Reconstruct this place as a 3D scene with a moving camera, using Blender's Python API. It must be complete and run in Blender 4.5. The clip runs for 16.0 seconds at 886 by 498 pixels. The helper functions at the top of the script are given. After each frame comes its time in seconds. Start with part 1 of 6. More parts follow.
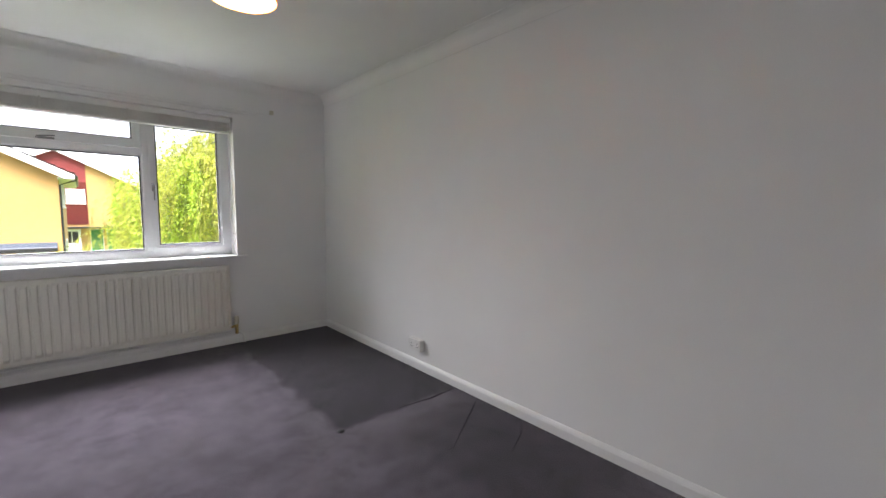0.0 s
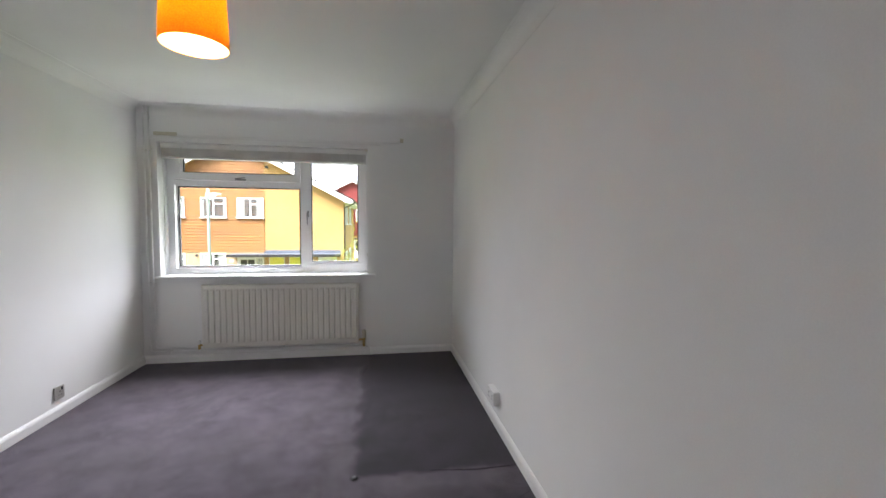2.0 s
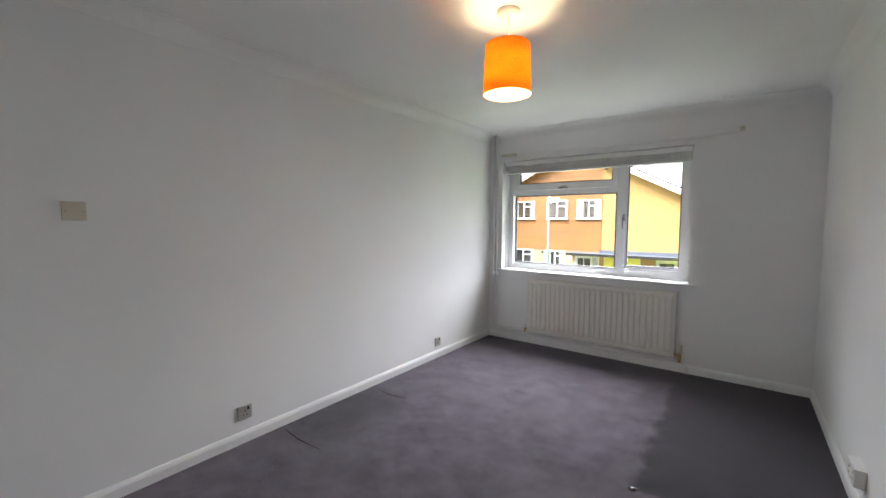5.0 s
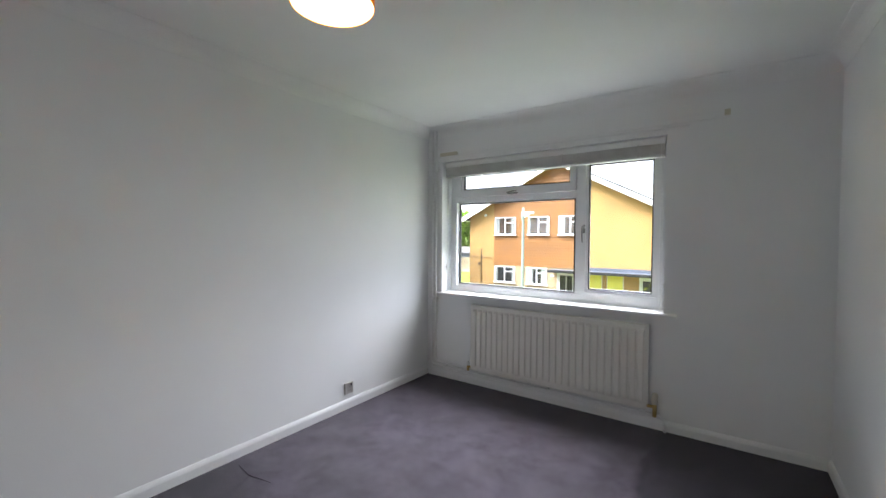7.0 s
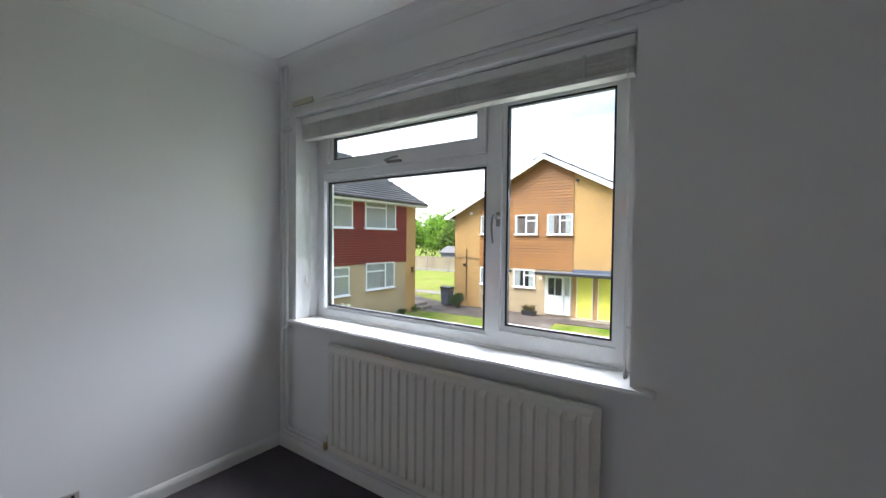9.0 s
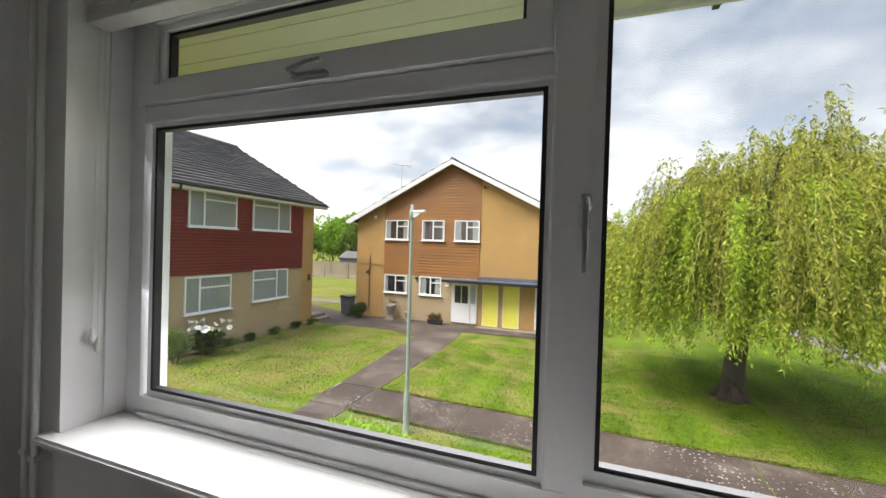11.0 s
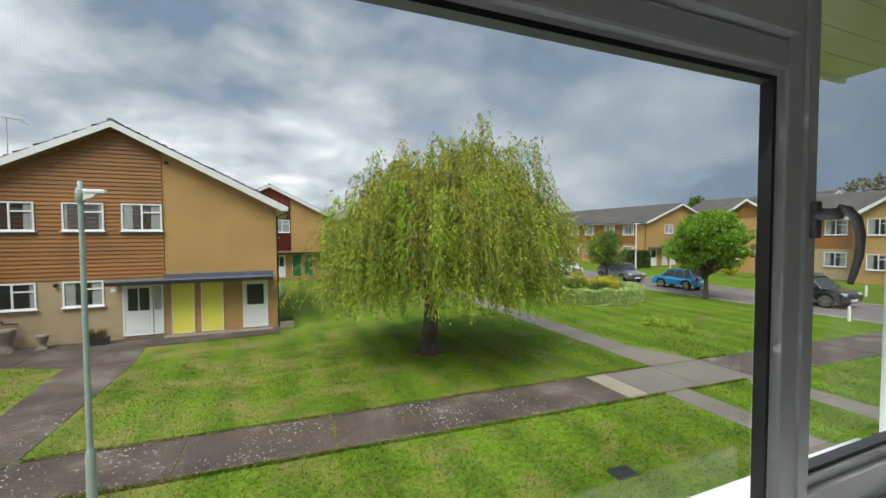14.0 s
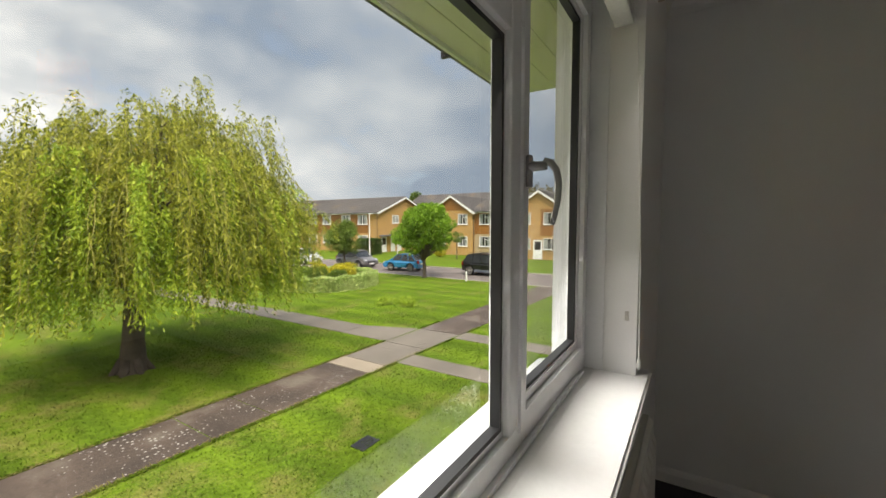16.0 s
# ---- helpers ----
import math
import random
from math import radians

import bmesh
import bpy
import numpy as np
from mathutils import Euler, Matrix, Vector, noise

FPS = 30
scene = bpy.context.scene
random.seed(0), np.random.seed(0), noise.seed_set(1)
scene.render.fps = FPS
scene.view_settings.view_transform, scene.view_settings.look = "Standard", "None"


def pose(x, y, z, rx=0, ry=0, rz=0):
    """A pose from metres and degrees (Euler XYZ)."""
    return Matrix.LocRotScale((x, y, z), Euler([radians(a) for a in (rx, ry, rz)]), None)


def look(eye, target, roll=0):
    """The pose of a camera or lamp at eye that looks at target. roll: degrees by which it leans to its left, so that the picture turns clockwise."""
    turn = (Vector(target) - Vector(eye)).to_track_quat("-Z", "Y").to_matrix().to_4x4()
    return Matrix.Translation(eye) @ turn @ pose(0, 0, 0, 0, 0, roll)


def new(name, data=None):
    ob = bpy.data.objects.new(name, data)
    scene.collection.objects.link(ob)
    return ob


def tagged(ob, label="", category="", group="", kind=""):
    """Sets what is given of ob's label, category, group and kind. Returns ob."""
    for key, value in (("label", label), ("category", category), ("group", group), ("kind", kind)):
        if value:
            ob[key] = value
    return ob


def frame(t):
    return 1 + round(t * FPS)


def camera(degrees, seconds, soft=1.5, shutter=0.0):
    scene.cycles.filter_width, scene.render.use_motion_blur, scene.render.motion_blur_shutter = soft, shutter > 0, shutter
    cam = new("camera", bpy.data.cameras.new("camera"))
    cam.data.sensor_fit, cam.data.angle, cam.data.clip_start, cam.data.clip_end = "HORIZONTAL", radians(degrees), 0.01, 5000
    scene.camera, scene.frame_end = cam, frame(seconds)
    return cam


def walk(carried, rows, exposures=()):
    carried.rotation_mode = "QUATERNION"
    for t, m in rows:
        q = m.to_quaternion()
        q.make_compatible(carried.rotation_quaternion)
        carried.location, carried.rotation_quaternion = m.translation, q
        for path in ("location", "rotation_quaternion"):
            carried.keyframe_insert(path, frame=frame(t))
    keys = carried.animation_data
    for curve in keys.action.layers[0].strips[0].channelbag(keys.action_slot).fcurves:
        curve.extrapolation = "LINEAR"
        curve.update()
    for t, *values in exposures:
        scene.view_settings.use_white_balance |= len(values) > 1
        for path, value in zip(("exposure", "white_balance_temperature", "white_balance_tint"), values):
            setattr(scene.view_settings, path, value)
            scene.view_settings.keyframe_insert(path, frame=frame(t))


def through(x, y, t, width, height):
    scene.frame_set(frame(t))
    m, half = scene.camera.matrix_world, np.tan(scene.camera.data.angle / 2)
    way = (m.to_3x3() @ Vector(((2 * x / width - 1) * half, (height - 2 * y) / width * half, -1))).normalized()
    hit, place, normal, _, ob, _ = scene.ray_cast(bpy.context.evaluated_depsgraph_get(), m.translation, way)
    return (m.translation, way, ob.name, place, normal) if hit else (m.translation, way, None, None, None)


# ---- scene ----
cam = camera(95.5, 16.0)
PATH = [
    (0, (1.009, -4.041, 1.244), (2.339, -2.558, 1.061), 0.6),
    (0.5, (1.311, -3.986, 1.262), (2.508, -2.397, 1.057), 0.7),
    (1, (1.581, -4.0, 1.31), (2.555, -2.26, 1.157), 0.7),
    (1.5, (1.854, -4.12, 1.346), (2.442, -2.211, 1.235), 0.7),
    (2, (2.159, -4.123, 1.338), (2.484, -2.154, 1.214), 0.5),
    (2.5, (2.342, -4.128, 1.35), (2.301, -2.134, 1.192), 2.1),
    (3, (2.437, -4.184, 1.357), (1.905, -2.265, 1.169), 2.3),
    (3.5, (2.434, -4.245, 1.377), (1.498, -2.486, 1.214), 1.7),
    (3.7, (2.437, -4.282, 1.392), (1.376, -2.594, 1.227), 1.8),
    (5.8, (2.434, -4.081, 1.338), (1.239, -2.483, 1.203), 0.2),
    (6, (2.424, -3.967, 1.323), (1.293, -2.322, 1.201), 0.2),
    (6.5, (2.408, -3.602, 1.34), (1.315, -1.93, 1.243), -0.3),
    (7, (2.407, -3.191, 1.343), (1.262, -1.552, 1.29), 0.4),
    (7.5, (2.391, -2.737, 1.332), (1.293, -1.068, 1.254), 1.0),
    (8, (2.366, -2.334, 1.334), (1.264, -0.667, 1.26), 0.5),
    (8.2, (2.375, -2.154, 1.334), (1.231, -0.516, 1.239), 0.2),
    (10.3, (1.88, -0.84, 1.352), (0.849, 0.873, 1.389), 2.5),
    (10.5, (1.763, -0.77, 1.345), (0.827, 0.998, 1.364), 2.5),
    (11, (1.486, -0.652, 1.358), (0.789, 1.223, 1.339), 1.7),
    (11.5, (1.244, -0.465, 1.339), (0.783, 1.48, 1.282), 1.5),
    (12, (1.046, -0.343, 1.377), (0.876, 1.646, 1.276), 0.2),
    (12.5, (0.882, -0.208, 1.351), (0.991, 1.786, 1.241), -0.7),
    (13, (0.75, -0.209, 1.358), (1.105, 1.758, 1.264), -0.8),
    (13.5, (0.658, -0.253, 1.38), (1.214, 1.666, 1.301), -0.6),
    (14, (0.577, -0.276, 1.407), (1.322, 1.578, 1.331), -0.3),
    (14.5, (0.551, -0.186, 1.372), (1.487, 1.578, 1.273), -0.4),
    (15, (0.559, -0.103, 1.349), (1.717, 1.522, 1.213), -0.7),
    (15.5, (0.601, -0.09, 1.328), (2.02, 1.311, 1.178), -0.6),
    (16, (0.659, -0.149, 1.322), (2.35, 0.911, 1.192), -0.1),
]
walk(cam, [(t, look(eye, target, roll)) for t, eye, target, roll in PATH], exposures=((0, 3.42, 6500, 19), (3.7, 3.50, 6400, 17), (6.5, 3.38, 6300, 16), (8.2, 2.90, 5800, 15), (10.3, 2.2, 6700, 18), (11.0, 1.82, 6800, 18), (12, 1.30, 6600, 12), (13, 1.14, 6500, 11), (15, 1.18, 6500, 11), (16, 1.6, 7400, 16)))

# ---- world, sun, exposure ----
G = -2.62          # lawn level; the room's floor is at 0
W0, W1 = 0.0, 2.945    # side walls of the room
YB, H = -4.85, 2.40    # back wall, ceiling
SUN_EL, SUN_ROT = radians(58), radians(222)


def node(nt, kind, **inputs):
    n = nt.nodes.new(kind)
    for k, v in inputs.items():
        n.inputs[k.replace("_", " ")].default_value = v
    return n


def ramp(nt, fac, stops):
    n = nt.nodes.new("ShaderNodeValToRGB")
    els = n.color_ramp.elements
    while len(els) < len(stops):
        els.new(0.5)
    for e, (p, c) in zip(els, stops):
        e.position = p
        e.color = (*c, 1) if len(c) == 3 else c
    nt.links.new(fac, n.inputs["Fac"])
    return n.outputs["Color"]


def maths(nt, op, a, b=None, clamp=False):
    n = nt.nodes.new("ShaderNodeMath")
    n.operation, n.use_clamp = op, clamp
    for i, v in enumerate((a, b)):
        if v is None:
            continue
        if isinstance(v, (int, float)):
            n.inputs[i].default_value = v
        else:
            nt.links.new(v, n.inputs[i])
    return n.outputs[0]


def mix(nt, fac, a, b, mode="MIX"):
    n = nt.nodes.new("ShaderNodeMix")
    n.data_type, n.blend_type = "RGBA", mode
    for s, v in ((0, fac), (6, a), (7, b)):
        if isinstance(v, (int, float)):
            n.inputs[s].default_value = v
        elif isinstance(v, tuple):
            n.inputs[s].default_value = (*v, 1)
        else:
            nt.links.new(v, n.inputs[s])
    return n.outputs[2]


world = bpy.data.worlds.new("sky")
scene.world = world
world.use_nodes = True
wt = world.node_tree
wt.nodes.clear()
tc = wt.nodes.new("ShaderNodeTexCoord")
sky = wt.nodes.new("ShaderNodeTexSky")
sky.sky_type, sky.sun_disc, sky.sun_elevation, sky.sun_rotation = "NISHITA", False, SUN_EL, SUN_ROT
# cloud deck: directions projected on a flat layer, so that clouds flatten towards the horizon
sep = wt.nodes.new("ShaderNodeSeparateXYZ")
wt.links.new(tc.outputs["Generated"], sep.inputs[0])
up = maths(wt, "ADD", maths(wt, "MAXIMUM", sep.outputs["Z"], 0.0), 0.30)
deck = wt.nodes.new("ShaderNodeCombineXYZ")
wt.links.new(maths(wt, "DIVIDE", sep.outputs["X"], up), deck.inputs[0])
wt.links.new(maths(wt, "DIVIDE", sep.outputs["Y"], up), deck.inputs[1])
big = node(wt, "ShaderNodeTexNoise", Scale=0.80, Detail=3.0, Roughness=0.5, Distortion=0.1)
fine = node(wt, "ShaderNodeTexNoise", Scale=2.3, Detail=12.0, Roughness=0.60, Distortion=0.1)
shift = wt.nodes.new("ShaderNodeMapping")
shift.inputs["Location"].default_value = (3.1, 7.4, 0)
wt.links.new(deck.outputs[0], shift.inputs[0])
for n in (big, fine):
    wt.links.new(shift.outputs[0], n.inputs["Vector"])
# broken cumulus to the north-west, a smooth rain sheet to the east
torn = maths(wt, "MINIMUM", maths(wt, "MAXIMUM", maths(wt, "SUBTRACT", 1.45, maths(wt, "MULTIPLY", sep.outputs["X"], 1.2)), 0.35), 1.45)
body = maths(wt, "ADD", maths(wt, "MULTIPLY", maths(wt, "MULTIPLY", maths(wt, "SUBTRACT", fine.outputs["Fac"], 0.5), 0.46), torn), 0.5)
body = maths(wt, "ADD", body, maths(wt, "MULTIPLY", maths(wt, "SUBTRACT", big.outputs["Fac"], 0.5), 0.34))
# the deck thins and brightens towards the west
west = maths(wt, "MULTIPLY", maths(wt, "SUBTRACT", maths(wt, "MULTIPLY", sep.outputs["X"], -1.0), 0.22), 2.2, True)
body = maths(wt, "ADD", body, maths(wt, "MULTIPLY", west, 0.04))
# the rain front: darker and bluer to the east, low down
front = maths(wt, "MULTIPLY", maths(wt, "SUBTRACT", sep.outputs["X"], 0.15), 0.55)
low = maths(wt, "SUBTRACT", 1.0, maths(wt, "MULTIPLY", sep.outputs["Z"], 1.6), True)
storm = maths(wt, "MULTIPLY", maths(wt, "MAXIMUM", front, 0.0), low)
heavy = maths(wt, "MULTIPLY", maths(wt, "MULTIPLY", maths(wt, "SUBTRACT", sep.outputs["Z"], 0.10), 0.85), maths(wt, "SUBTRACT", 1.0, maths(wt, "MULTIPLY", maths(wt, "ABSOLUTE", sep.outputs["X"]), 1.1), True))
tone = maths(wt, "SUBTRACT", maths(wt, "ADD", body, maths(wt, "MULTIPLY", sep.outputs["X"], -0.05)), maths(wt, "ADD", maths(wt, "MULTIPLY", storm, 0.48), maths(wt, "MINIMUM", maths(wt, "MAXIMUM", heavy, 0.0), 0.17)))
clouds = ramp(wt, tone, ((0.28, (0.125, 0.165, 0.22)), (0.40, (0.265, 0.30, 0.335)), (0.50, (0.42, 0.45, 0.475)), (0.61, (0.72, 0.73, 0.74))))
b1 = node(wt, "ShaderNodeBackground", Strength=0.10)
b2 = node(wt, "ShaderNodeBackground", Strength=1.0)
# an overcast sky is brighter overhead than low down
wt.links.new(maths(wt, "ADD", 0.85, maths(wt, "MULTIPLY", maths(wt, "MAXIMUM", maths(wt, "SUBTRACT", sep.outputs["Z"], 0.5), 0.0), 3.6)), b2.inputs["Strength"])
wt.links.new(sky.outputs[0], b1.inputs[0])
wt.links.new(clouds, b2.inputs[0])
blend = wt.nodes.new("ShaderNodeMixShader")
cover = ramp(wt, fine.outputs["Fac"], ((0.30, (0.75, 0.75, 0.75)), (0.42, (1, 1, 1))))
wt.links.new(cover, blend.inputs[0])
wt.links.new(b1.outputs[0], blend.inputs[1])
wt.links.new(b2.outputs[0], blend.inputs[2])
wo = wt.nodes.new("ShaderNodeOutputWorld")
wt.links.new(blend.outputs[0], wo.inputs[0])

sun = new("sun", bpy.data.lights.new("sun", "SUN"))
sun.data.energy, sun.data.angle, sun.data.color = 1.9, radians(40), (1.0, 0.96, 0.90)
sun.matrix_world = look((0, 0, 50), (-50 * math.sin(SUN_ROT) / math.tan(SUN_EL), -50 * math.cos(SUN_ROT) / math.tan(SUN_EL), 0))

# the window's opening guides the sky's light into the room
portal = new("window_portal", bpy.data.lights.new("window_portal", "AREA"))
portal.data.shape, portal.data.size, portal.data.size_y = "RECTANGLE", 1.86, 1.24
portal.data.cycles.is_portal = True
portal.matrix_world = look((1.117, 0.30, 1.45), (1.117, -1, 1.45))
# daylight in the opening: light thrown up by the bright ground, and light falling in from the high sky
for name, z, tall, rise, spread, power in (("ground_light", 1.62, 0.50, 0.60, 110, 0.40), ("sky_light", 1.36, 0.95, -0.45, 100, 1.9), ("zenith_light", 1.10, 0.46, -1.0, 95, 2.3)):
    la = new(name, bpy.data.lights.new(name, "AREA"))
    la.data.shape, la.data.size, la.data.size_y = "RECTANGLE", 1.80, tall
    la.data.energy, la.data.color, la.data.spread = power, (0.95, 0.98, 1.0), radians(spread)
    la.matrix_world = look((1.117, 0.27, z), (1.117, 0.27 - 1.0, z + rise))


# ---- materials ----
def mat(name, base, rough=0.6, var=0.12, scale=3.0, fine_scale=40.0, fine_var=0.08, bump=0.15, dist=0.004, metal=0.0, spec=0.5, island=0.0, piece=0.0, tint=None, cover_at=0.5):
    """A surface with broad and fine variation of its colour, fine relief and, where asked, a second tint in patches."""
    m = bpy.data.materials.new(name)
    m.use_nodes = True
    nt = m.node_tree
    p = nt.nodes["Principled BSDF"]
    co = nt.nodes.new("ShaderNodeTexCoord").outputs["Object"]
    n1 = node(nt, "ShaderNodeTexNoise", Scale=scale, Detail=3.0)
    n2 = node(nt, "ShaderNodeTexNoise", Scale=fine_scale, Detail=4.0, Roughness=0.6)
    for n in (n1, n2):
        nt.links.new(co, n.inputs["Vector"])
    col = mix(nt, 1.0, tuple(base), ramp(nt, n1.outputs["Fac"], ((0.3, (1 - var,) * 3), (0.7, (1 + var,) * 3))), "MULTIPLY")
    col = mix(nt, 1.0, col, ramp(nt, n2.outputs["Fac"], ((0.3, (1 - fine_var,) * 3), (0.7, (1 + fine_var,) * 3))), "MULTIPLY")
    if tint:
        col = mix(nt, ramp(nt, n1.outputs["Fac"], ((cover_at, (0, 0, 0)), (cover_at + 0.12, (1, 1, 1)))), col, tuple(tint))
    for amount, kind in ((island, "g"), (piece, "o")):
        if amount:
            r = nt.nodes.new("ShaderNodeNewGeometry").outputs["Random Per Island"] if kind == "g" else nt.nodes.new("ShaderNodeObjectInfo").outputs["Random"]
            col = mix(nt, 1.0, col, ramp(nt, r, ((0.0, (1 - amount,) * 3), (1.0, (1 + amount,) * 3))), "MULTIPLY")
    nt.links.new(col, p.inputs["Base Color"])
    p.inputs["Roughness"].default_value, p.inputs["Metallic"].default_value = rough, metal
    p.inputs["Specular IOR Level"].default_value = spec
    if bump:
        b = node(nt, "ShaderNodeBump", Strength=bump, Distance=dist)
        nt.links.new(n2.outputs["Fac"], b.inputs["Height"])
        nt.links.new(b.outputs[0], p.inputs["Normal"])
    return m


def brick_mat(name, base, mortar, size=(0.225, 0.075), axis="x"):
    """Stretcher-bond facing brick, at real size, in metres."""
    m = mat(name, base, 0.85, 0.10, 0.6, 25, 0.10, 0)
    nt = m.node_tree
    p = nt.nodes["Principled BSDF"]
    old = p.inputs["Base Color"].links[0].from_socket
    co = nt.nodes.new("ShaderNodeTexCoord").outputs["Object"]
    s = nt.nodes.new("ShaderNodeSeparateXYZ")
    nt.links.new(co, s.inputs[0])
    c = nt.nodes.new("ShaderNodeCombineXYZ")
    nt.links.new(maths(nt, "ADD", s.outputs["X"], s.outputs["Y"]), c.inputs[0])
    nt.links.new(s.outputs["Z"], c.inputs[1])
    br = nt.nodes.new("ShaderNodeTexBrick")
    br.inputs["Scale"].default_value = 1.0
    br.inputs["Brick Width"].default_value, br.inputs["Row Height"].default_value = size
    br.inputs["Mortar Size"].default_value = 0.006
    br.inputs["Color1"].default_value, br.inputs["Color2"].default_value = (0.86, 0.86, 0.86, 1), (1.12, 1.08, 1.02, 1)
    br.inputs["Mortar"].default_value = (*mortar, 1)
    nt.links.new(c.outputs[0], br.inputs["Vector"])
    nt.links.new(mix(nt, 1.0, old, br.outputs["Color"], "MULTIPLY"), p.inputs["Base Color"])
    b = node(nt, "ShaderNodeBump", Strength=0.5, Distance=0.006)
    b.invert = True
    nt.links.new(br.outputs["Fac"], b.inputs["Height"])
    nt.links.new(b.outputs[0], p.inputs["Normal"])
    return m


def glass_mat(name, tint=(1, 1, 1), gloss=0.9):
    m = bpy.data.materials.new(name)
    m.use_nodes = True
    nt = m.node_tree
    nt.nodes.clear()
    t = nt.nodes.new("ShaderNodeBsdfTransparent")
    t.inputs[0].default_value = (*tint, 1)
    g = nt.nodes.new("ShaderNodeBsdfGlossy")
    g.inputs["Roughness"].default_value = 0.01
    lw = node(nt, "ShaderNodeLayerWeight", Blend=0.5)
    f5 = maths(nt, "MULTIPLY", maths(nt, "POWER", lw.outputs["Facing"], 5.0), 0.95)
    ms = nt.nodes.new("ShaderNodeMixShader")
    o = nt.nodes.new("ShaderNodeOutputMaterial")
    nt.links.new(maths(nt, "MULTIPLY", maths(nt, "ADD", f5, 0.04), gloss), ms.inputs[0])
    nt.links.new(t.outputs[0], ms.inputs[1])
    nt.links.new(g.outputs[0], ms.inputs[2])
    nt.links.new(ms.outputs[0], o.inputs[0])
    return m


def leaf_mat(name, a, b, through=0.35, streak=None, dark=0.15, light=0.85):
    """Foliage: each leaf its own green between a and b, with light coming through; streak paints shaded gaps and
    highlights along hanging strands.
    """
    m = bpy.data.materials.new(name)
    m.use_nodes = True
    nt = m.node_tree
    p = nt.nodes["Principled BSDF"]
    r = nt.nodes.new("ShaderNodeNewGeometry").outputs["Random Per Island"]
    co = nt.nodes.new("ShaderNodeTexCoord").outputs["Object"]
    n = node(nt, "ShaderNodeTexNoise", Scale=1.5, Detail=3.0)
    # upright streaks put the shade between strands and their highlights into the colour
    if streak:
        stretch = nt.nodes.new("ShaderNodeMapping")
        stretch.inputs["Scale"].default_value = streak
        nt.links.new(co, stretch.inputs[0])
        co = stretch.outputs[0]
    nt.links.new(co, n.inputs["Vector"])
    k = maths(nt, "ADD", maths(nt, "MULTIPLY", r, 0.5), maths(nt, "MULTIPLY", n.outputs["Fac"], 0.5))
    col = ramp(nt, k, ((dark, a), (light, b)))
    nt.links.new(col, p.inputs["Base Color"])
    p.inputs["Roughness"].default_value = 0.55
    p.inputs["Specular IOR Level"].default_value = 0.3
    tr = nt.nodes.new("ShaderNodeBsdfTranslucent")
    nt.links.new(col, tr.inputs[0])
    ms = nt.nodes.new("ShaderNodeMixShader")
    ms.inputs[0].default_value = through
    nt.links.new(p.outputs[0], ms.inputs[1])
    nt.links.new(tr.outputs[0], ms.inputs[2])
    nt.links.new(ms.outputs[0], nt.nodes["Material Output"].inputs[0])
    return m


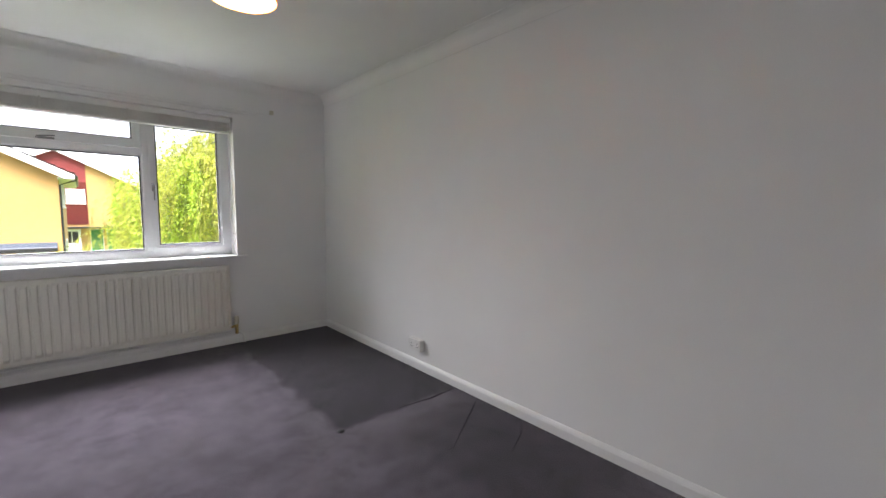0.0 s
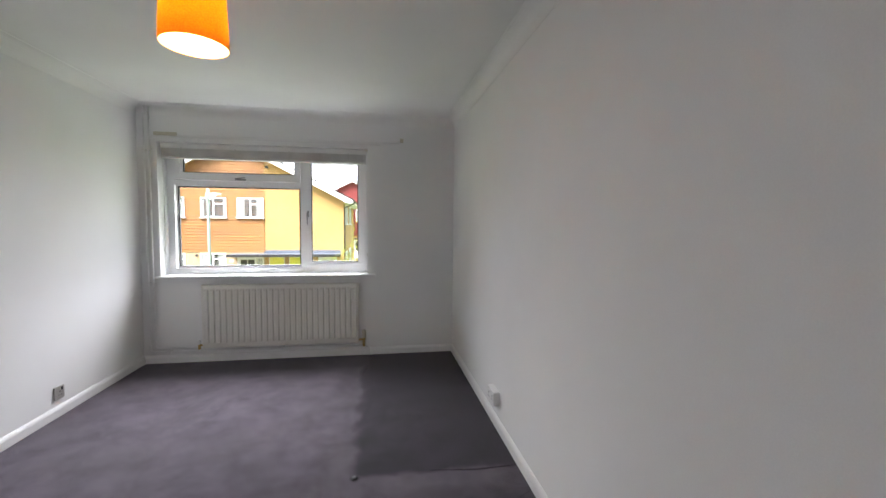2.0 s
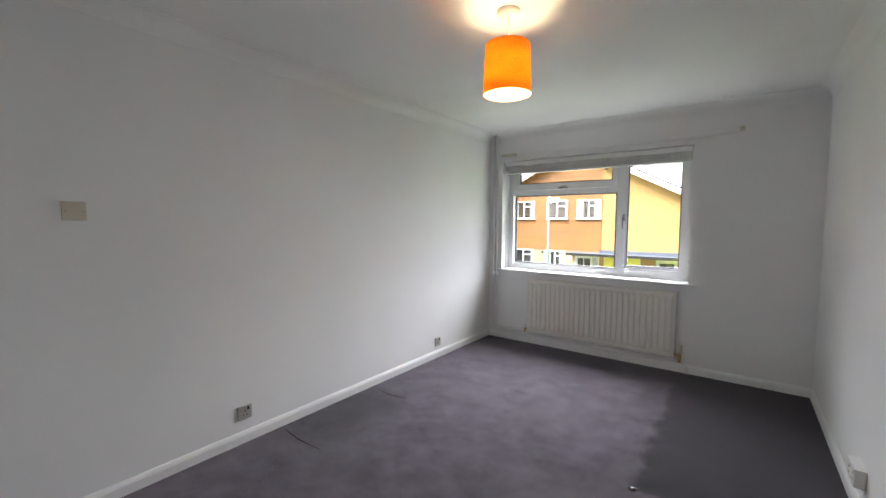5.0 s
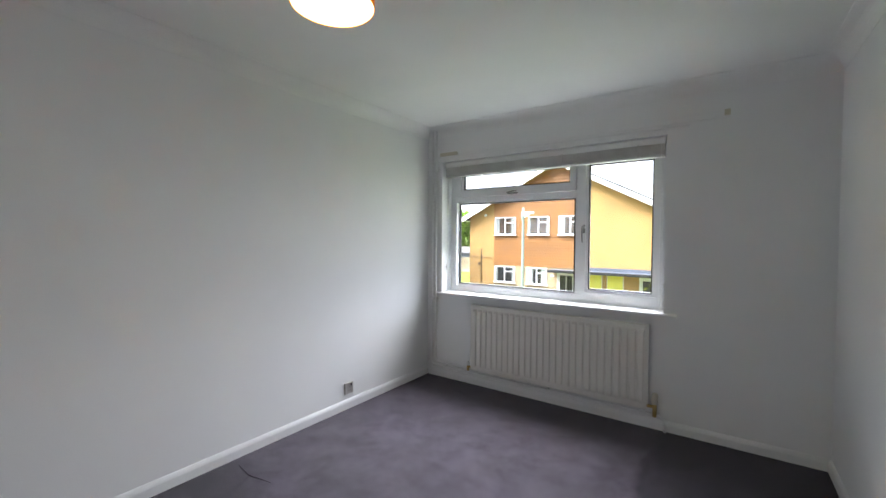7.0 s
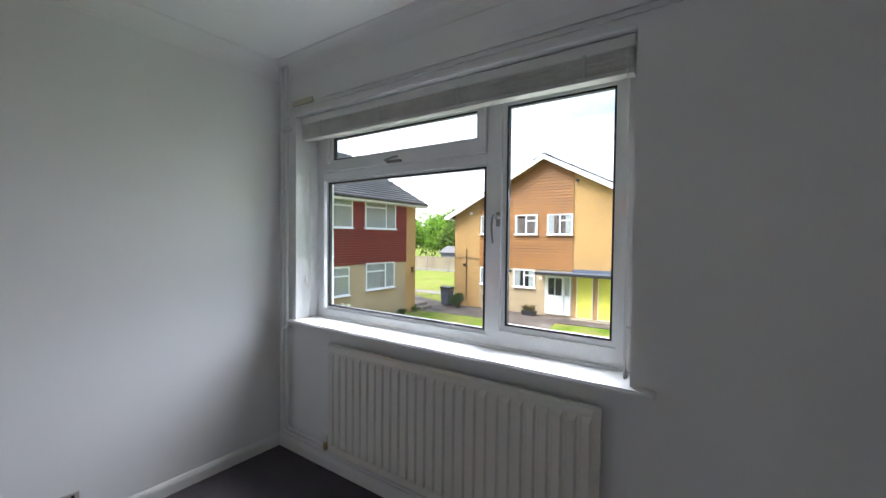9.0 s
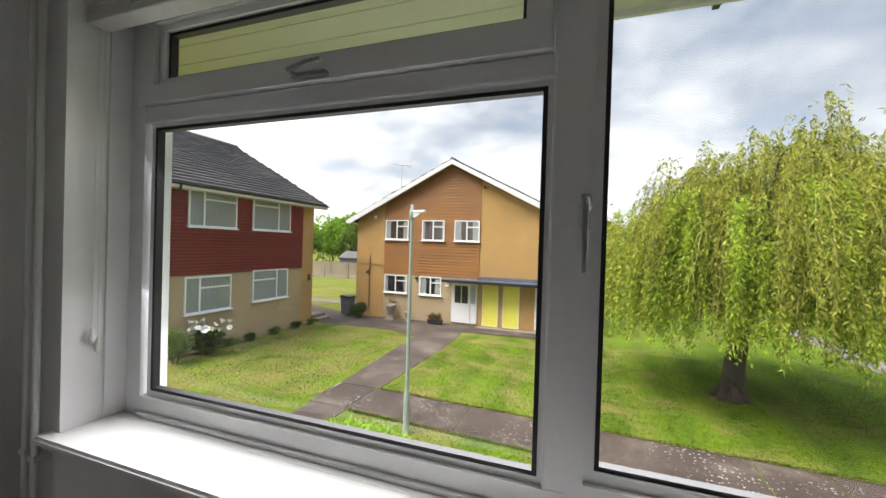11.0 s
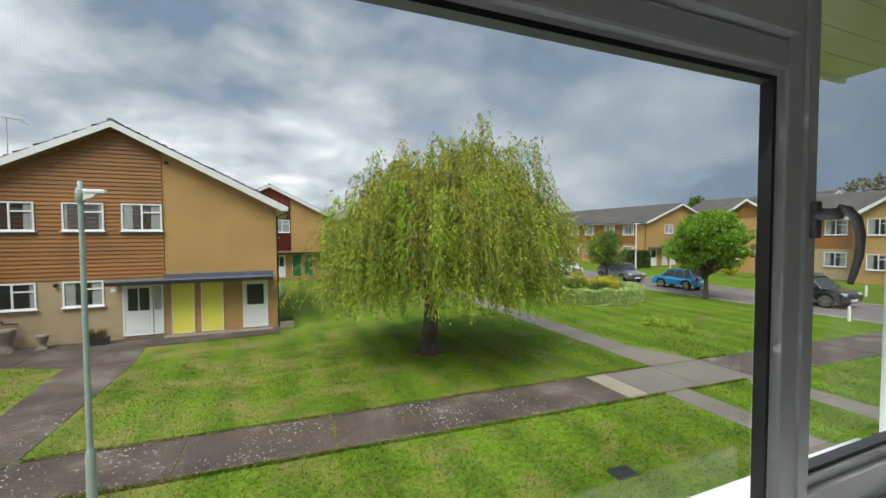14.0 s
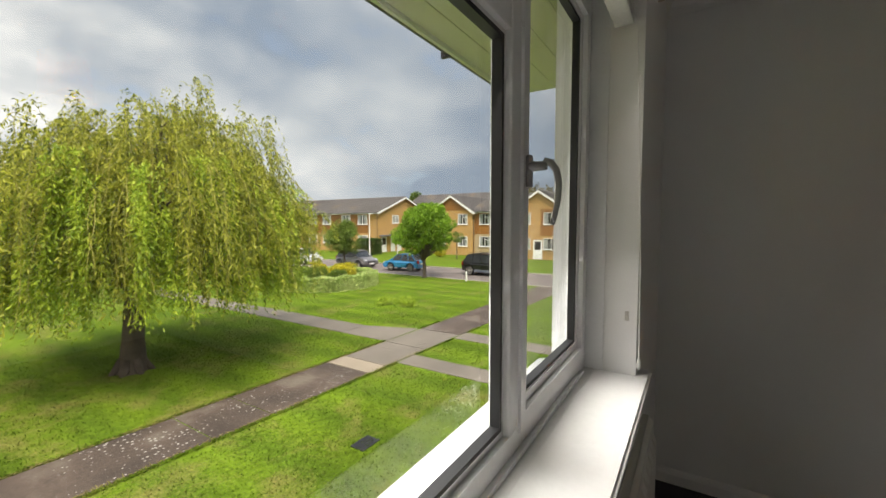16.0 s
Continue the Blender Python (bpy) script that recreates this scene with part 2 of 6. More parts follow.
M = {
    "wall": mat("wall_paint", (0.81, 0.81, 0.80), 0.75, 0.03, 1.2, 220, 0.02, 0.12, 0.0015),
    "ceiling": mat("ceiling_paint", (0.82, 0.82, 0.80), 0.85, 0.03, 1.5, 180, 0.02, 0.10, 0.0015),
    "gloss": mat("white_gloss_paint", (0.80, 0.80, 0.79), 0.35, 0.03, 3, 60, 0.02, 0.05, 0.001),
    "pvc": mat("white_plastic_window", (0.80, 0.81, 0.82), 0.32, 0.03, 4, 90, 0.02, 0.02, 0.0005),
    "rad": mat("radiator_enamel", (0.76, 0.74, 0.68), 0.38, 0.04, 2, 60, 0.02, 0.03, 0.001),
    "rubber": mat("black_rubber", (0.012, 0.013, 0.015), 0.5, 0.1, 5, 80, 0.1, 0.05),
    "chrome": mat("satin_chrome", (0.56, 0.54, 0.50), 0.34, 0.06, 8, 120, 0.05, 0.02, metal=0.55),
    "brass": mat("brass", (0.55, 0.40, 0.16), 0.35, 0.15, 20, 120, 0.1, 0.1, metal=1.0),
    "cream": mat("cream_plastic", (0.60, 0.56, 0.45), 0.4, 0.05, 8, 80, 0.03, 0.02),
    "white": mat("white_plastic", (0.78, 0.78, 0.76), 0.35, 0.04, 8, 80, 0.02, 0.02),
    "blind": mat("blind_slat", (0.62, 0.61, 0.58), 0.55, 0.10, 6, 90, 0.06, 0.06, island=0.06),
    # near-black for dark parts; also painted shade behind house windows and in socket holes
    "dark": mat("black_parts_and_room_shade", (0.015, 0.015, 0.017), 0.5, 0.1, 4, 50, 0.1, 0),
    "brick_tan": brick_mat("tan_facing_brick", (0.46, 0.28, 0.105), (0.93, 0.92, 0.9)),
    "brick_buff": brick_mat("buff_facing_brick", (0.44, 0.34, 0.21), (0.92, 0.92, 0.92)),
    "timber": mat("stained_timber_board", (0.27, 0.112, 0.022), 0.55, 0.18, 0.8, 30, 0.15, 0.25, 0.003, piece=0.14),
    "redtile": mat("red_clay_hanging_tile", (0.215, 0.026, 0.024), 0.6, 0.14, 0.8, 20, 0.14, 0.2, 0.004, island=0.16),
    "rooftile": mat("grey_brown_concrete_roof_tile", (0.122, 0.113, 0.110), 0.75, 0.22, 0.35, 14, 0.2, 0.3, 0.006, island=0.18, tint=(0.20, 0.145, 0.07), cover_at=0.62),
    "barge": mat("white_painted_bargeboard", (0.72, 0.72, 0.72), 0.5, 0.06, 0.8, 18, 0.05, 0.1),
    "soffit": mat("pale_yellow_soffit_board", (0.72, 0.69, 0.61), 0.55, 0.05, 1.0, 30, 0.04, 0.1),
    "handle": mat("dark_grey_handle", (0.26, 0.26, 0.265), 0.42, 0.08, 12, 120, 0.05, 0.03, metal=0.3),
    "straw": mat("dry_grass_straw", (0.22, 0.19, 0.075), 0.95, 0.2, 2, 30, 0.25, 0, spec=0.05),
    "black": mat("black_plastic_gutter", (0.02, 0.02, 0.022), 0.4, 0.15, 3, 40, 0.1, 0.05),
    "lead": mat("lead_flat_roof", (0.10, 0.115, 0.15), 0.5, 0.15, 1.5, 20, 0.1, 0.15),
    "yellow": mat("yellow_painted_door", (0.82, 0.77, 0.12), 0.5, 0.06, 2, 30, 0.05, 0.05),
    "green": mat("green_painted_door", (0.012, 0.16, 0.055), 0.5, 0.08, 2, 30, 0.05, 0.05),
    "curtain": mat("net_curtain", (0.52, 0.53, 0.52), 0.9, 0.10, 6, 40, 0.10, 0.3, 0.01),
    "bark": mat("willow_bark", (0.09, 0.07, 0.055), 0.9, 0.25, 2.5, 18, 0.3, 0.9, 0.03),
    "twig": mat("yellow_willow_twig", (0.30, 0.27, 0.06), 0.7, 0.2, 2, 20, 0.1, 0),
    "steel": mat("pale_green_painted_steel", (0.30, 0.36, 0.33), 0.5, 0.10, 2.5, 30, 0.06, 0.08),
    "fence": mat("weathered_fence_timber", (0.30, 0.24, 0.17), 0.85, 0.2, 1.0, 20, 0.15, 0.3, piece=0.15),
    "asphalt": mat("road_asphalt", (0.155, 0.13, 0.12), 0.9, 0.15, 0.5, 60, 0.15, 0.3, 0.006),
    "kerb": mat("concrete_kerb", (0.30, 0.28, 0.25), 0.9, 0.15, 1.0, 30, 0.12, 0.25),
    "slab": mat("worn_concrete_path", (0.076, 0.055, 0.043), 0.88, 0.38, 0.9, 22, 0.28, 0.5, 0.012, piece=0.12, tint=(0.135, 0.112, 0.088), cover_at=0.56),
    "palepath": mat("pale_concrete_path", (0.165, 0.143, 0.118), 0.9, 0.18, 1.0, 22, 0.2, 0.4, 0.01, piece=0.08),
    "patch": mat("new_concrete_patch", (0.27, 0.225, 0.17), 0.9, 0.12, 1.6, 30, 0.12, 0.3),
    "terracotta": mat("weathered_stone_urn", (0.24, 0.20, 0.16), 0.9, 0.2, 6, 50, 0.2, 0.4),
    "glass": glass_mat("window_glass", (0.97, 0.985, 0.975), 0.85),
    "farglass": glass_mat("house_window_glass", (0.85, 0.87, 0.87), 1.0),
}


def carpet_material():
    """Dark mauve cut-pile carpet, faded where it was walked on, darker where wardrobes and strips of furniture stood,
    with shade painted in along the window wall.
    """
    m = mat("mauve_grey_carpet", (0.086, 0.070, 0.093), 0.95, 0.12, 2.2, 170, 0.35, 0.9, 0.006, spec=0.1)
    nt = m.node_tree
    p = nt.nodes["Principled BSDF"]
    old = p.inputs["Base Color"].links[0].from_socket
    co = nt.nodes.new("ShaderNodeTexCoord").outputs["Object"]
    wob = node(nt, "ShaderNodeTexNoise", Scale=7.0, Detail=4.0)
    nt.links.new(co, wob.inputs["Vector"])
    off = nt.nodes.new("ShaderNodeVectorMath")
    off.operation = "MULTIPLY_ADD"
    nt.links.new(wob.outputs["Color"], off.inputs[0])
    off.inputs[1].default_value, off.inputs[2].default_value = (0.16, 0.16, 0), (-0.08, -0.08, 0)
    add = nt.nodes.new("ShaderNodeVectorMath")
    nt.links.new(co, add.inputs[0])
    nt.links.new(off.outputs[0], add.inputs[1])
    s = nt.nodes.new("ShaderNodeSeparateXYZ")
    nt.links.new(add.outputs[0], s.inputs[0])

    def inside(x0, x1, y0, y1, soft=0.05):
        f = None
        for out, sign, edge in (("X", 1, x0), ("X", -1, x1), ("Y", 1, y0), ("Y", -1, y1)):
            d = maths(nt, "MULTIPLY", maths(nt, "SUBTRACT", s.outputs[out], edge), sign / soft)
            d = maths(nt, "ADD", d, 0.5, True)
            f = d if f is None else maths(nt, "MULTIPLY", f, d)
        return f

    worn = node(nt, "ShaderNodeTexNoise", Scale=1.6, Detail=5.0, Roughness=0.65)
    nt.links.new(co, worn.inputs["Vector"])
    dark = inside(2.03, 3.1, -2.04, 0.3)
    # the last box paints the shade below the window and radiator
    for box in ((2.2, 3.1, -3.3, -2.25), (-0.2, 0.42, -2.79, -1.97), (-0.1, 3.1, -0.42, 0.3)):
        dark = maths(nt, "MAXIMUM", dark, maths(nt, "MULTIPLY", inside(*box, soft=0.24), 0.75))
    mott = node(nt, "ShaderNodeTexNoise", Scale=5.5, Detail=6.0, Roughness=0.7)
    nt.links.new(co, mott.inputs["Vector"])
    old = mix(nt, 1.0, old, ramp(nt, mott.outputs["Fac"], ((0.36, (0.58, 0.57, 0.60)), (0.64, (1.38, 1.38, 1.40)))), "MULTIPLY")
    faded = mix(nt, ramp(nt, worn.outputs["Fac"], ((0.35, (0, 0, 0)), (0.75, (0.55, 0.55, 0.55)))), old, (0.135, 0.117, 0.134))
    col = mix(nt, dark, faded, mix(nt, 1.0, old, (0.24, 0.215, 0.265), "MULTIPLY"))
    nt.links.new(col, p.inputs["Base Color"])
    p.inputs["Sheen Weight"].default_value = 0.25
    p.inputs["Sheen Roughness"].default_value = 0.5
    return m


def grass_material():
    """Mown lawn with dry straw-coloured patches, clover and faint mowing stripes."""
    m = mat("mown_grass", (0.092, 0.152, 0.016), 0.95, 0.20, 0.35, 9.0, 0.30, 1.0, 0.06, spec=0.04)
    nt = m.node_tree
    p = nt.nodes["Principled BSDF"]
    old = p.inputs["Base Color"].links[0].from_socket
    co = nt.nodes.new("ShaderNodeTexCoord").outputs["Object"]
    dry = node(nt, "ShaderNodeTexNoise", Scale=0.85, Detail=6.0, Roughness=0.66, Distortion=0.3)
    blade = node(nt, "ShaderNodeTexNoise", Scale=26.0, Detail=3.0, Roughness=0.7)
    for n in (dry, blade):
        nt.links.new(co, n.inputs["Vector"])
    s = nt.nodes.new("ShaderNodeSeparateXYZ")
    nt.links.new(co, s.inputs[0])
    stripe = maths(nt, "SINE", maths(nt, "ADD", maths(nt, "MULTIPLY", s.outputs["X"], 4.6), maths(nt, "MULTIPLY", dry.outputs["Fac"], 3.0)))
    col = mix(nt, 1.0, old, ramp(nt, maths(nt, "ADD", maths(nt, "MULTIPLY", stripe, 0.5), 0.5), ((0.0, (0.84, 0.87, 0.85)), (1.0, (1.18, 1.15, 1.0)))), "MULTIPLY")
    # straw grows scarcer east of the cross path
    east = maths(nt, "MULTIPLY", s.outputs["X"], 0.009)
    k = maths(nt, "SUBTRACT", maths(nt, "ADD", dry.outputs["Fac"], maths(nt, "MULTIPLY", maths(nt, "SUBTRACT", blade.outputs["Fac"], 0.5), 0.35)), maths(nt, "MINIMUM", maths(nt, "MAXIMUM", east, -0.08), 0.10))
    col = mix(nt, ramp(nt, k, ((0.45, (0, 0, 0)), (0.66, (0.72, 0.72, 0.72)))), col, (0.225, 0.190, 0.070))
    col = mix(nt, 1.0, col, ramp(nt, blade.outputs["Fac"], ((0.3, (0.62, 0.66, 0.60)), (0.7, (1.45, 1.40, 1.32)))), "MULTIPLY")
    nt.links.new(col, p.inputs["Base Color"])
    return m


def speckle(m, dots=5.5, amount=0.16, colour=(0.36, 0.34, 0.31)):
    """Pale lichen spots and fine cracks over an existing surface."""
    nt = m.node_tree
    p = nt.nodes["Principled BSDF"]
    old = p.inputs["Base Color"].links[0].from_socket
    co = nt.nodes.new("ShaderNodeTexCoord").outputs["Object"]
    v = node(nt, "ShaderNodeTexVoronoi", Scale=dots)
    where = node(nt, "ShaderNodeTexNoise", Scale=0.7, Detail=3.0)
    grit = node(nt, "ShaderNodeTexNoise", Scale=14.0, Detail=4.0)
    for n in (v, where, grit):
        nt.links.new(co, n.inputs["Vector"])
    d = maths(nt, "ADD", v.outputs["Distance"], maths(nt, "MULTIPLY", grit.outputs["Fac"], 0.25))
    lim = maths(nt, "MULTIPLY", where.outputs["Fac"], amount * 3.2)
    f = maths(nt, "MULTIPLY", maths(nt, "SUBTRACT", lim, d), 9.0, True)
    nt.links.new(mix(nt, f, old, colour), p.inputs["Base Color"])


speckle(M["slab"], 11.0, 0.21)
speckle(M["palepath"], 9.0, 0.15)
M["carpet"] = carpet_material()
M["grass"] = grass_material()
# wide dark-to-bright range: crown gaps and lit strands are painted in
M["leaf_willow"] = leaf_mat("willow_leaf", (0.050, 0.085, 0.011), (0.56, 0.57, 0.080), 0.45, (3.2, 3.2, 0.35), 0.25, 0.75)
M["leaf_bright"] = leaf_mat("bright_green_leaf", (0.065, 0.17, 0.012), (0.36, 0.56, 0.060), 0.5, dark=0.25, light=0.75)
M["leaf_dark"] = leaf_mat("dark_green_leaf", (0.026, 0.06, 0.012), (0.08, 0.14, 0.028), 0.25)
M["leaf_mid"] = leaf_mat("mid_green_leaf", (0.07, 0.13, 0.018), (0.20, 0.28, 0.045), 0.35)
M["leaf_var"] = leaf_mat("variegated_hedge_leaf", (0.16, 0.30, 0.04), (0.78, 0.84, 0.38), 0.35, dark=0.3, light=0.7)
M["leaf_gold"] = leaf_mat("golden_shrub_leaf", (0.26, 0.27, 0.02), (0.78, 0.68, 0.06), 0.35)
M["leaf_brown"] = leaf_mat("bronze_leaf", (0.07, 0.07, 0.02), (0.19, 0.15, 0.045), 0.3)
M["leaf_lime"] = leaf_mat("lime_green_leaf", (0.17, 0.34, 0.025), (0.52, 0.74, 0.110), 0.4)
# streaked likewise, with shaded gaps and lit strands in the colour
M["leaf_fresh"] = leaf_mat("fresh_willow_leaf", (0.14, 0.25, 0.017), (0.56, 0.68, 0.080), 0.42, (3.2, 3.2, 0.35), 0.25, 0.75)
M["lining"] = leaf_mat("cream_shade_lining", (0.86, 0.80, 0.66), (0.88, 0.82, 0.70), 0.5)
M["petal"] = mat("white_petal", (0.82, 0.82, 0.78), 0.6, 0.05, 5, 40, 0.03, 0)


# ---- building blocks ----
def box(bm, x0, x1, y0, y1, z0, z1, bevel=0.0):
    r = bmesh.ops.create_cube(bm, size=1.0, matrix=Matrix.Translation(((x0 + x1) / 2, (y0 + y1) / 2, (z0 + z1) / 2)) @ Matrix.Diagonal((x1 - x0, y1 - y0, z1 - z0, 1)))
    if bevel:
        es = list({e for v in r["verts"] for e in v.link_edges})
        bmesh.ops.bevel(bm, geom=es, offset=bevel, segments=2, affect="EDGES", profile=0.6)


def boxed(*args, bevel=0.0):
    bm = bmesh.new()
    box(bm, *args, bevel=bevel)
    return bm


def rod(bm, a, b, r0, r1=None, seg=10, caps=True):
    a, b = Vector(a), Vector(b)
    d = b - a
    m = Matrix.Translation((a + b) / 2) @ d.to_track_quat("Z", "Y").to_matrix().to_4x4()
    bmesh.ops.create_cone(bm, cap_ends=caps, segments=seg, radius1=r0, radius2=r0 if r1 is None else r1, depth=d.length, matrix=m)


def tube(bm, pts, r, seg=8):
    """A pipe through the points, its radius r or a list of radii, mitred at the bends."""
    pts = [Vector(p) for p in pts]
    rs = r if isinstance(r, (list, tuple)) else [r] * len(pts)
    rings = []
    side = None
    for i, p in enumerate(pts):
        d = (pts[min(i + 1, len(pts) - 1)] - pts[max(i - 1, 0)]).normalized()
        side = d.orthogonal().normalized() if side is None else (side - d * side.dot(d)).normalized()
        w = d.cross(side)
        rings.append([bm.verts.new(p + (side * math.cos(k * math.tau / seg) + w * math.sin(k * math.tau / seg)) * rs[i]) for k in range(seg)])
    for a, b in zip(rings, rings[1:]):
        for k in range(seg):
            bm.faces.new((a[k], a[(k + 1) % seg], b[(k + 1) % seg], b[k]))
    bm.faces.new(rings[0][::-1])
    bm.faces.new(rings[-1])


def prism(bm, outline, axis, a, b):
    """Extrude a flat outline along an axis from a to b. For x the outline holds (y, z), for y (x, z), for z (x, y)."""
    def place(u, v, w):
        return {"x": (w, u, v), "y": (u, w, v), "z": (u, v, w)}[axis]
    va = [bm.verts.new(place(u, v, a)) for u, v in outline]
    vb = [bm.verts.new(place(u, v, b)) for u, v in outline]
    n = len(outline)
    bm.faces.new(va)
    bm.faces.new(vb[::-1])
    for i in range(n):
        bm.faces.new((va[i], vb[i], vb[(i + 1) % n], va[(i + 1) % n]))
    bmesh.ops.recalc_face_normals(bm, faces=bm.faces[:])


def lathe(bm, profile, centre=(0, 0, 0), seg=24):
    rings = [[bm.verts.new((centre[0] + r * math.cos(k * math.tau / seg), centre[1] + r * math.sin(k * math.tau / seg), centre[2] + z)) for k in range(seg)] for r, z in profile]
    for a, b in zip(rings, rings[1:]):
        for k in range(seg):
            bm.faces.new((a[k], a[(k + 1) % seg], b[(k + 1) % seg], b[k]))


def finish(name, bm, material, smooth=False):
    me = bpy.data.meshes.new(name)
    if not any(f.normal.length for f in bm.faces):
        bm.normal_update()
    if smooth:
        for f in bm.faces:
            f.smooth = True
    bm.to_mesh(me)
    bm.free()
    me.materials.append(material)
    return new(name, me)


def part(name, bm, material, parent, label="", smooth=False):
    ob = finish(name, bm, material, smooth)
    ob.parent = parent
    if label:
        ob["label"] = label
    return ob


def thing(name, label, category, group="", at=None):
    ob = new(name)
    if at is not None:
        ob.matrix_basis = at
    return tagged(ob, label, category, group)


def structure(name, bm, material, label, category):
    return tagged(finish(name, bm, material), label, category, kind="structure")


def raw_mesh(name, verts, faces, material):
    """A mesh from numpy arrays of vertices and four-cornered faces."""
    me = bpy.data.meshes.new(name)
    nv, nf = len(verts), len(faces)
    me.vertices.add(nv)
    me.vertices.foreach_set("co", np.asarray(verts, dtype=np.float32).ravel())
    me.loops.add(nf * 4)
    me.loops.foreach_set("vertex_index", np.asarray(faces, dtype=np.int32).ravel())
    me.polygons.add(nf)
    me.polygons.foreach_set("loop_start", np.arange(nf, dtype=np.int32) * 4)
    me.update(calc_edges=True)
    me.validate()
    me.materials.append(material)
    return new(name, me)


def leaf_cloud(name, points, dirs, length, width, material, parent, rng):
    """Single leaves, each a pointed blade from its point along its direction."""
    n = len(points)
    dirs = dirs / np.linalg.norm(dirs, axis=1, keepdims=True)
    side = np.cross(dirs, rng.normal(size=(n, 3)))
    side /= np.linalg.norm(side, axis=1, keepdims=True) + 1e-9
    ln = (length * rng.uniform(0.65, 1.3, n))[:, None]
    wd = (width * rng.uniform(0.7, 1.3, n))[:, None]
    mid = points + dirs * ln * 0.45
    v = np.stack([points, mid + side * wd / 2, points + dirs * ln, mid - side * wd / 2], axis=1).reshape(-1, 3)
    ob = raw_mesh(name, v, np.arange(4 * n).reshape(n, 4), material)
    ob.parent = parent
    return ob


# ---- the room ----
OX0, OX1, OZ0, OZ1 = 0.165, 2.068, 0.825, 2.073     # window opening
YO = 0.262                                           # outer face of the window wall
bm = bmesh.new()
box(bm, -0.25, OX0, 0, YO, G, H + 0.2)
box(bm, OX1, W1 + 0.25, 0, YO, G, H + 0.2)
box(bm, OX0, OX1, 0, YO, G, OZ0)
box(bm, OX0, OX1, 0, YO, OZ1, H + 0.2)
structure("wall_north", bm, M["wall"], "white painted plaster window wall", "wall")
structure("wall_west", boxed(-0.25, 0, YB, -0.0, -0.2, H + 0.2), M["wall"], "white painted plaster wall", "wall")
structure("wall_east", boxed(W1, W1 + 0.25, YB, -0.0, -0.2, H + 0.2), M["wall"], "white painted plaster wall", "wall")
structure("wall_south", boxed(-0.25, W1 + 0.25, YB - 0.2, YB, -0.2, H + 0.2), M["wall"], "white painted plaster back wall", "wall")
structure("ceiling", boxed(W0, W1, YB, 0, H, H + 0.2), M["ceiling"], "white painted ceiling", "ceiling")
structure("floor", boxed(W0, W1, YB, 0, -0.2, 0), M["carpet"], "dark mauve carpet with darker unfaded patches and painted shade under the window", "carpet")


def cove(axis, a, b, wall, way):
    """Concave plaster coving along the top of a wall; way points into the room."""
    r, lip = 0.085, 0.003
    out = [(wall, H), (wall + way * (r + lip), H), (wall + way * (r + lip), H - lip)]
    for k in range(9):
        t = k / 8 * math.pi / 2
        out.append((wall + way * (lip + r * (1 - math.sin(t))), H - lip - r * (1 - math.cos(t))))
    out += [(wall + way * lip, H - r - 2 * lip), (wall, H - r - 2 * lip)]
    bm = bmesh.new()
    prism(bm, out[::-1], axis, a, b)
    return bm


for name, axis, a, b, wall, way in (("trim_north", "x", W0, W1, 0, -1), ("trim_south", "x", W0, W1, YB, 1), ("trim_west", "y", YB, 0, W0, 1), ("trim_east", "y", YB, 0, W1, -1)):
    structure(name, cove(axis, a, b, wall, way), M["ceiling"], "white concave plaster coving", "coving")


def skirt(axis, a, b, wall, way):
    prof = [(0, 0), (0.016, 0), (0.016, 0.048), (0.012, 0.060), (0.005, 0.071), (0, 0.073)]
    bm = bmesh.new()
    prism(bm, [(wall + way * u, v) for u, v in prof], axis, a, b)
    return bm


for name, axis, a, b, wall, way in (("baseboard_north", "x", W0, W1, 0, -1), ("baseboard_south", "x", W0, W1, YB, 1), ("baseboard_west", "y", YB, 0, W0, 1), ("baseboard_east", "y", YB, 0, W1, -1)):
    structure(name, skirt(axis, a, b, wall, way), M["gloss"], "white gloss painted skirting board", "skirting board")


# ---- window ----
def ring(x0, x1, z0, z1, w, y0, y1, bevel=0.006):
    """A rectangular frame of bars of width w (or left, right, bottom, top)."""
    l, r, b, t = (w,) * 4 if isinstance(w, (int, float)) else w
    bm = bmesh.new()
    outer = [(x0, z0), (x1, z0), (x1, z1), (x0, z1)]
    inner = [(x0 + l, z0 + b), (x1 - r, z0 + b), (x1 - r, z1 - t), (x0 + l, z1 - t)]
    vo0 = [bm.verts.new((x, y0, z)) for x, z in outer]
    vi0 = [bm.verts.new((x, y0, z)) for x, z in inner]
    vo1 = [bm.verts.new((x, y1, z)) for x, z in outer]
    vi1 = [bm.verts.new((x, y1, z)) for x, z in inner]
    for k in range(4):
        j = (k + 1) % 4
        bm.faces.new((vo0[k], vo0[j], vi0[j], vi0[k]))
        bm.faces.new((vo1[j], vo1[k], vi1[k], vi1[j]))
        bm.faces.new((vo0[j], vo0[k], vo1[k], vo1[j]))
        bm.faces.new((vi0[k], vi0[j], vi1[j], vi1[k]))
    bmesh.ops.recalc_face_normals(bm, faces=bm.faces[:])
    if bevel:
        es = [e for e in bm.edges if e.verts[0].co.y == y0 and e.verts[1].co.y == y0 and len({round(v.co.x, 4) for v in e.verts} | {round(v.co.z, 4) for v in e.verts}) == 3]
        bmesh.ops.bevel(bm, geom=es, offset=bevel, segments=2, affect="EDGES", profile=0.5)
    return bm


FY0, FY1 = 0.160, 0.208
win = tagged(new("window_1"), "white plastic double-glazed window with top light and side casement", "window", kind="structure")
part("window_frame", ring(OX0 + 0.002, OX1 - 0.002, OZ0 + 0.002, OZ1 - 0.002, (0.062, 0.062, 0.055, 0.06), FY0, FY1), M["pvc"], win)
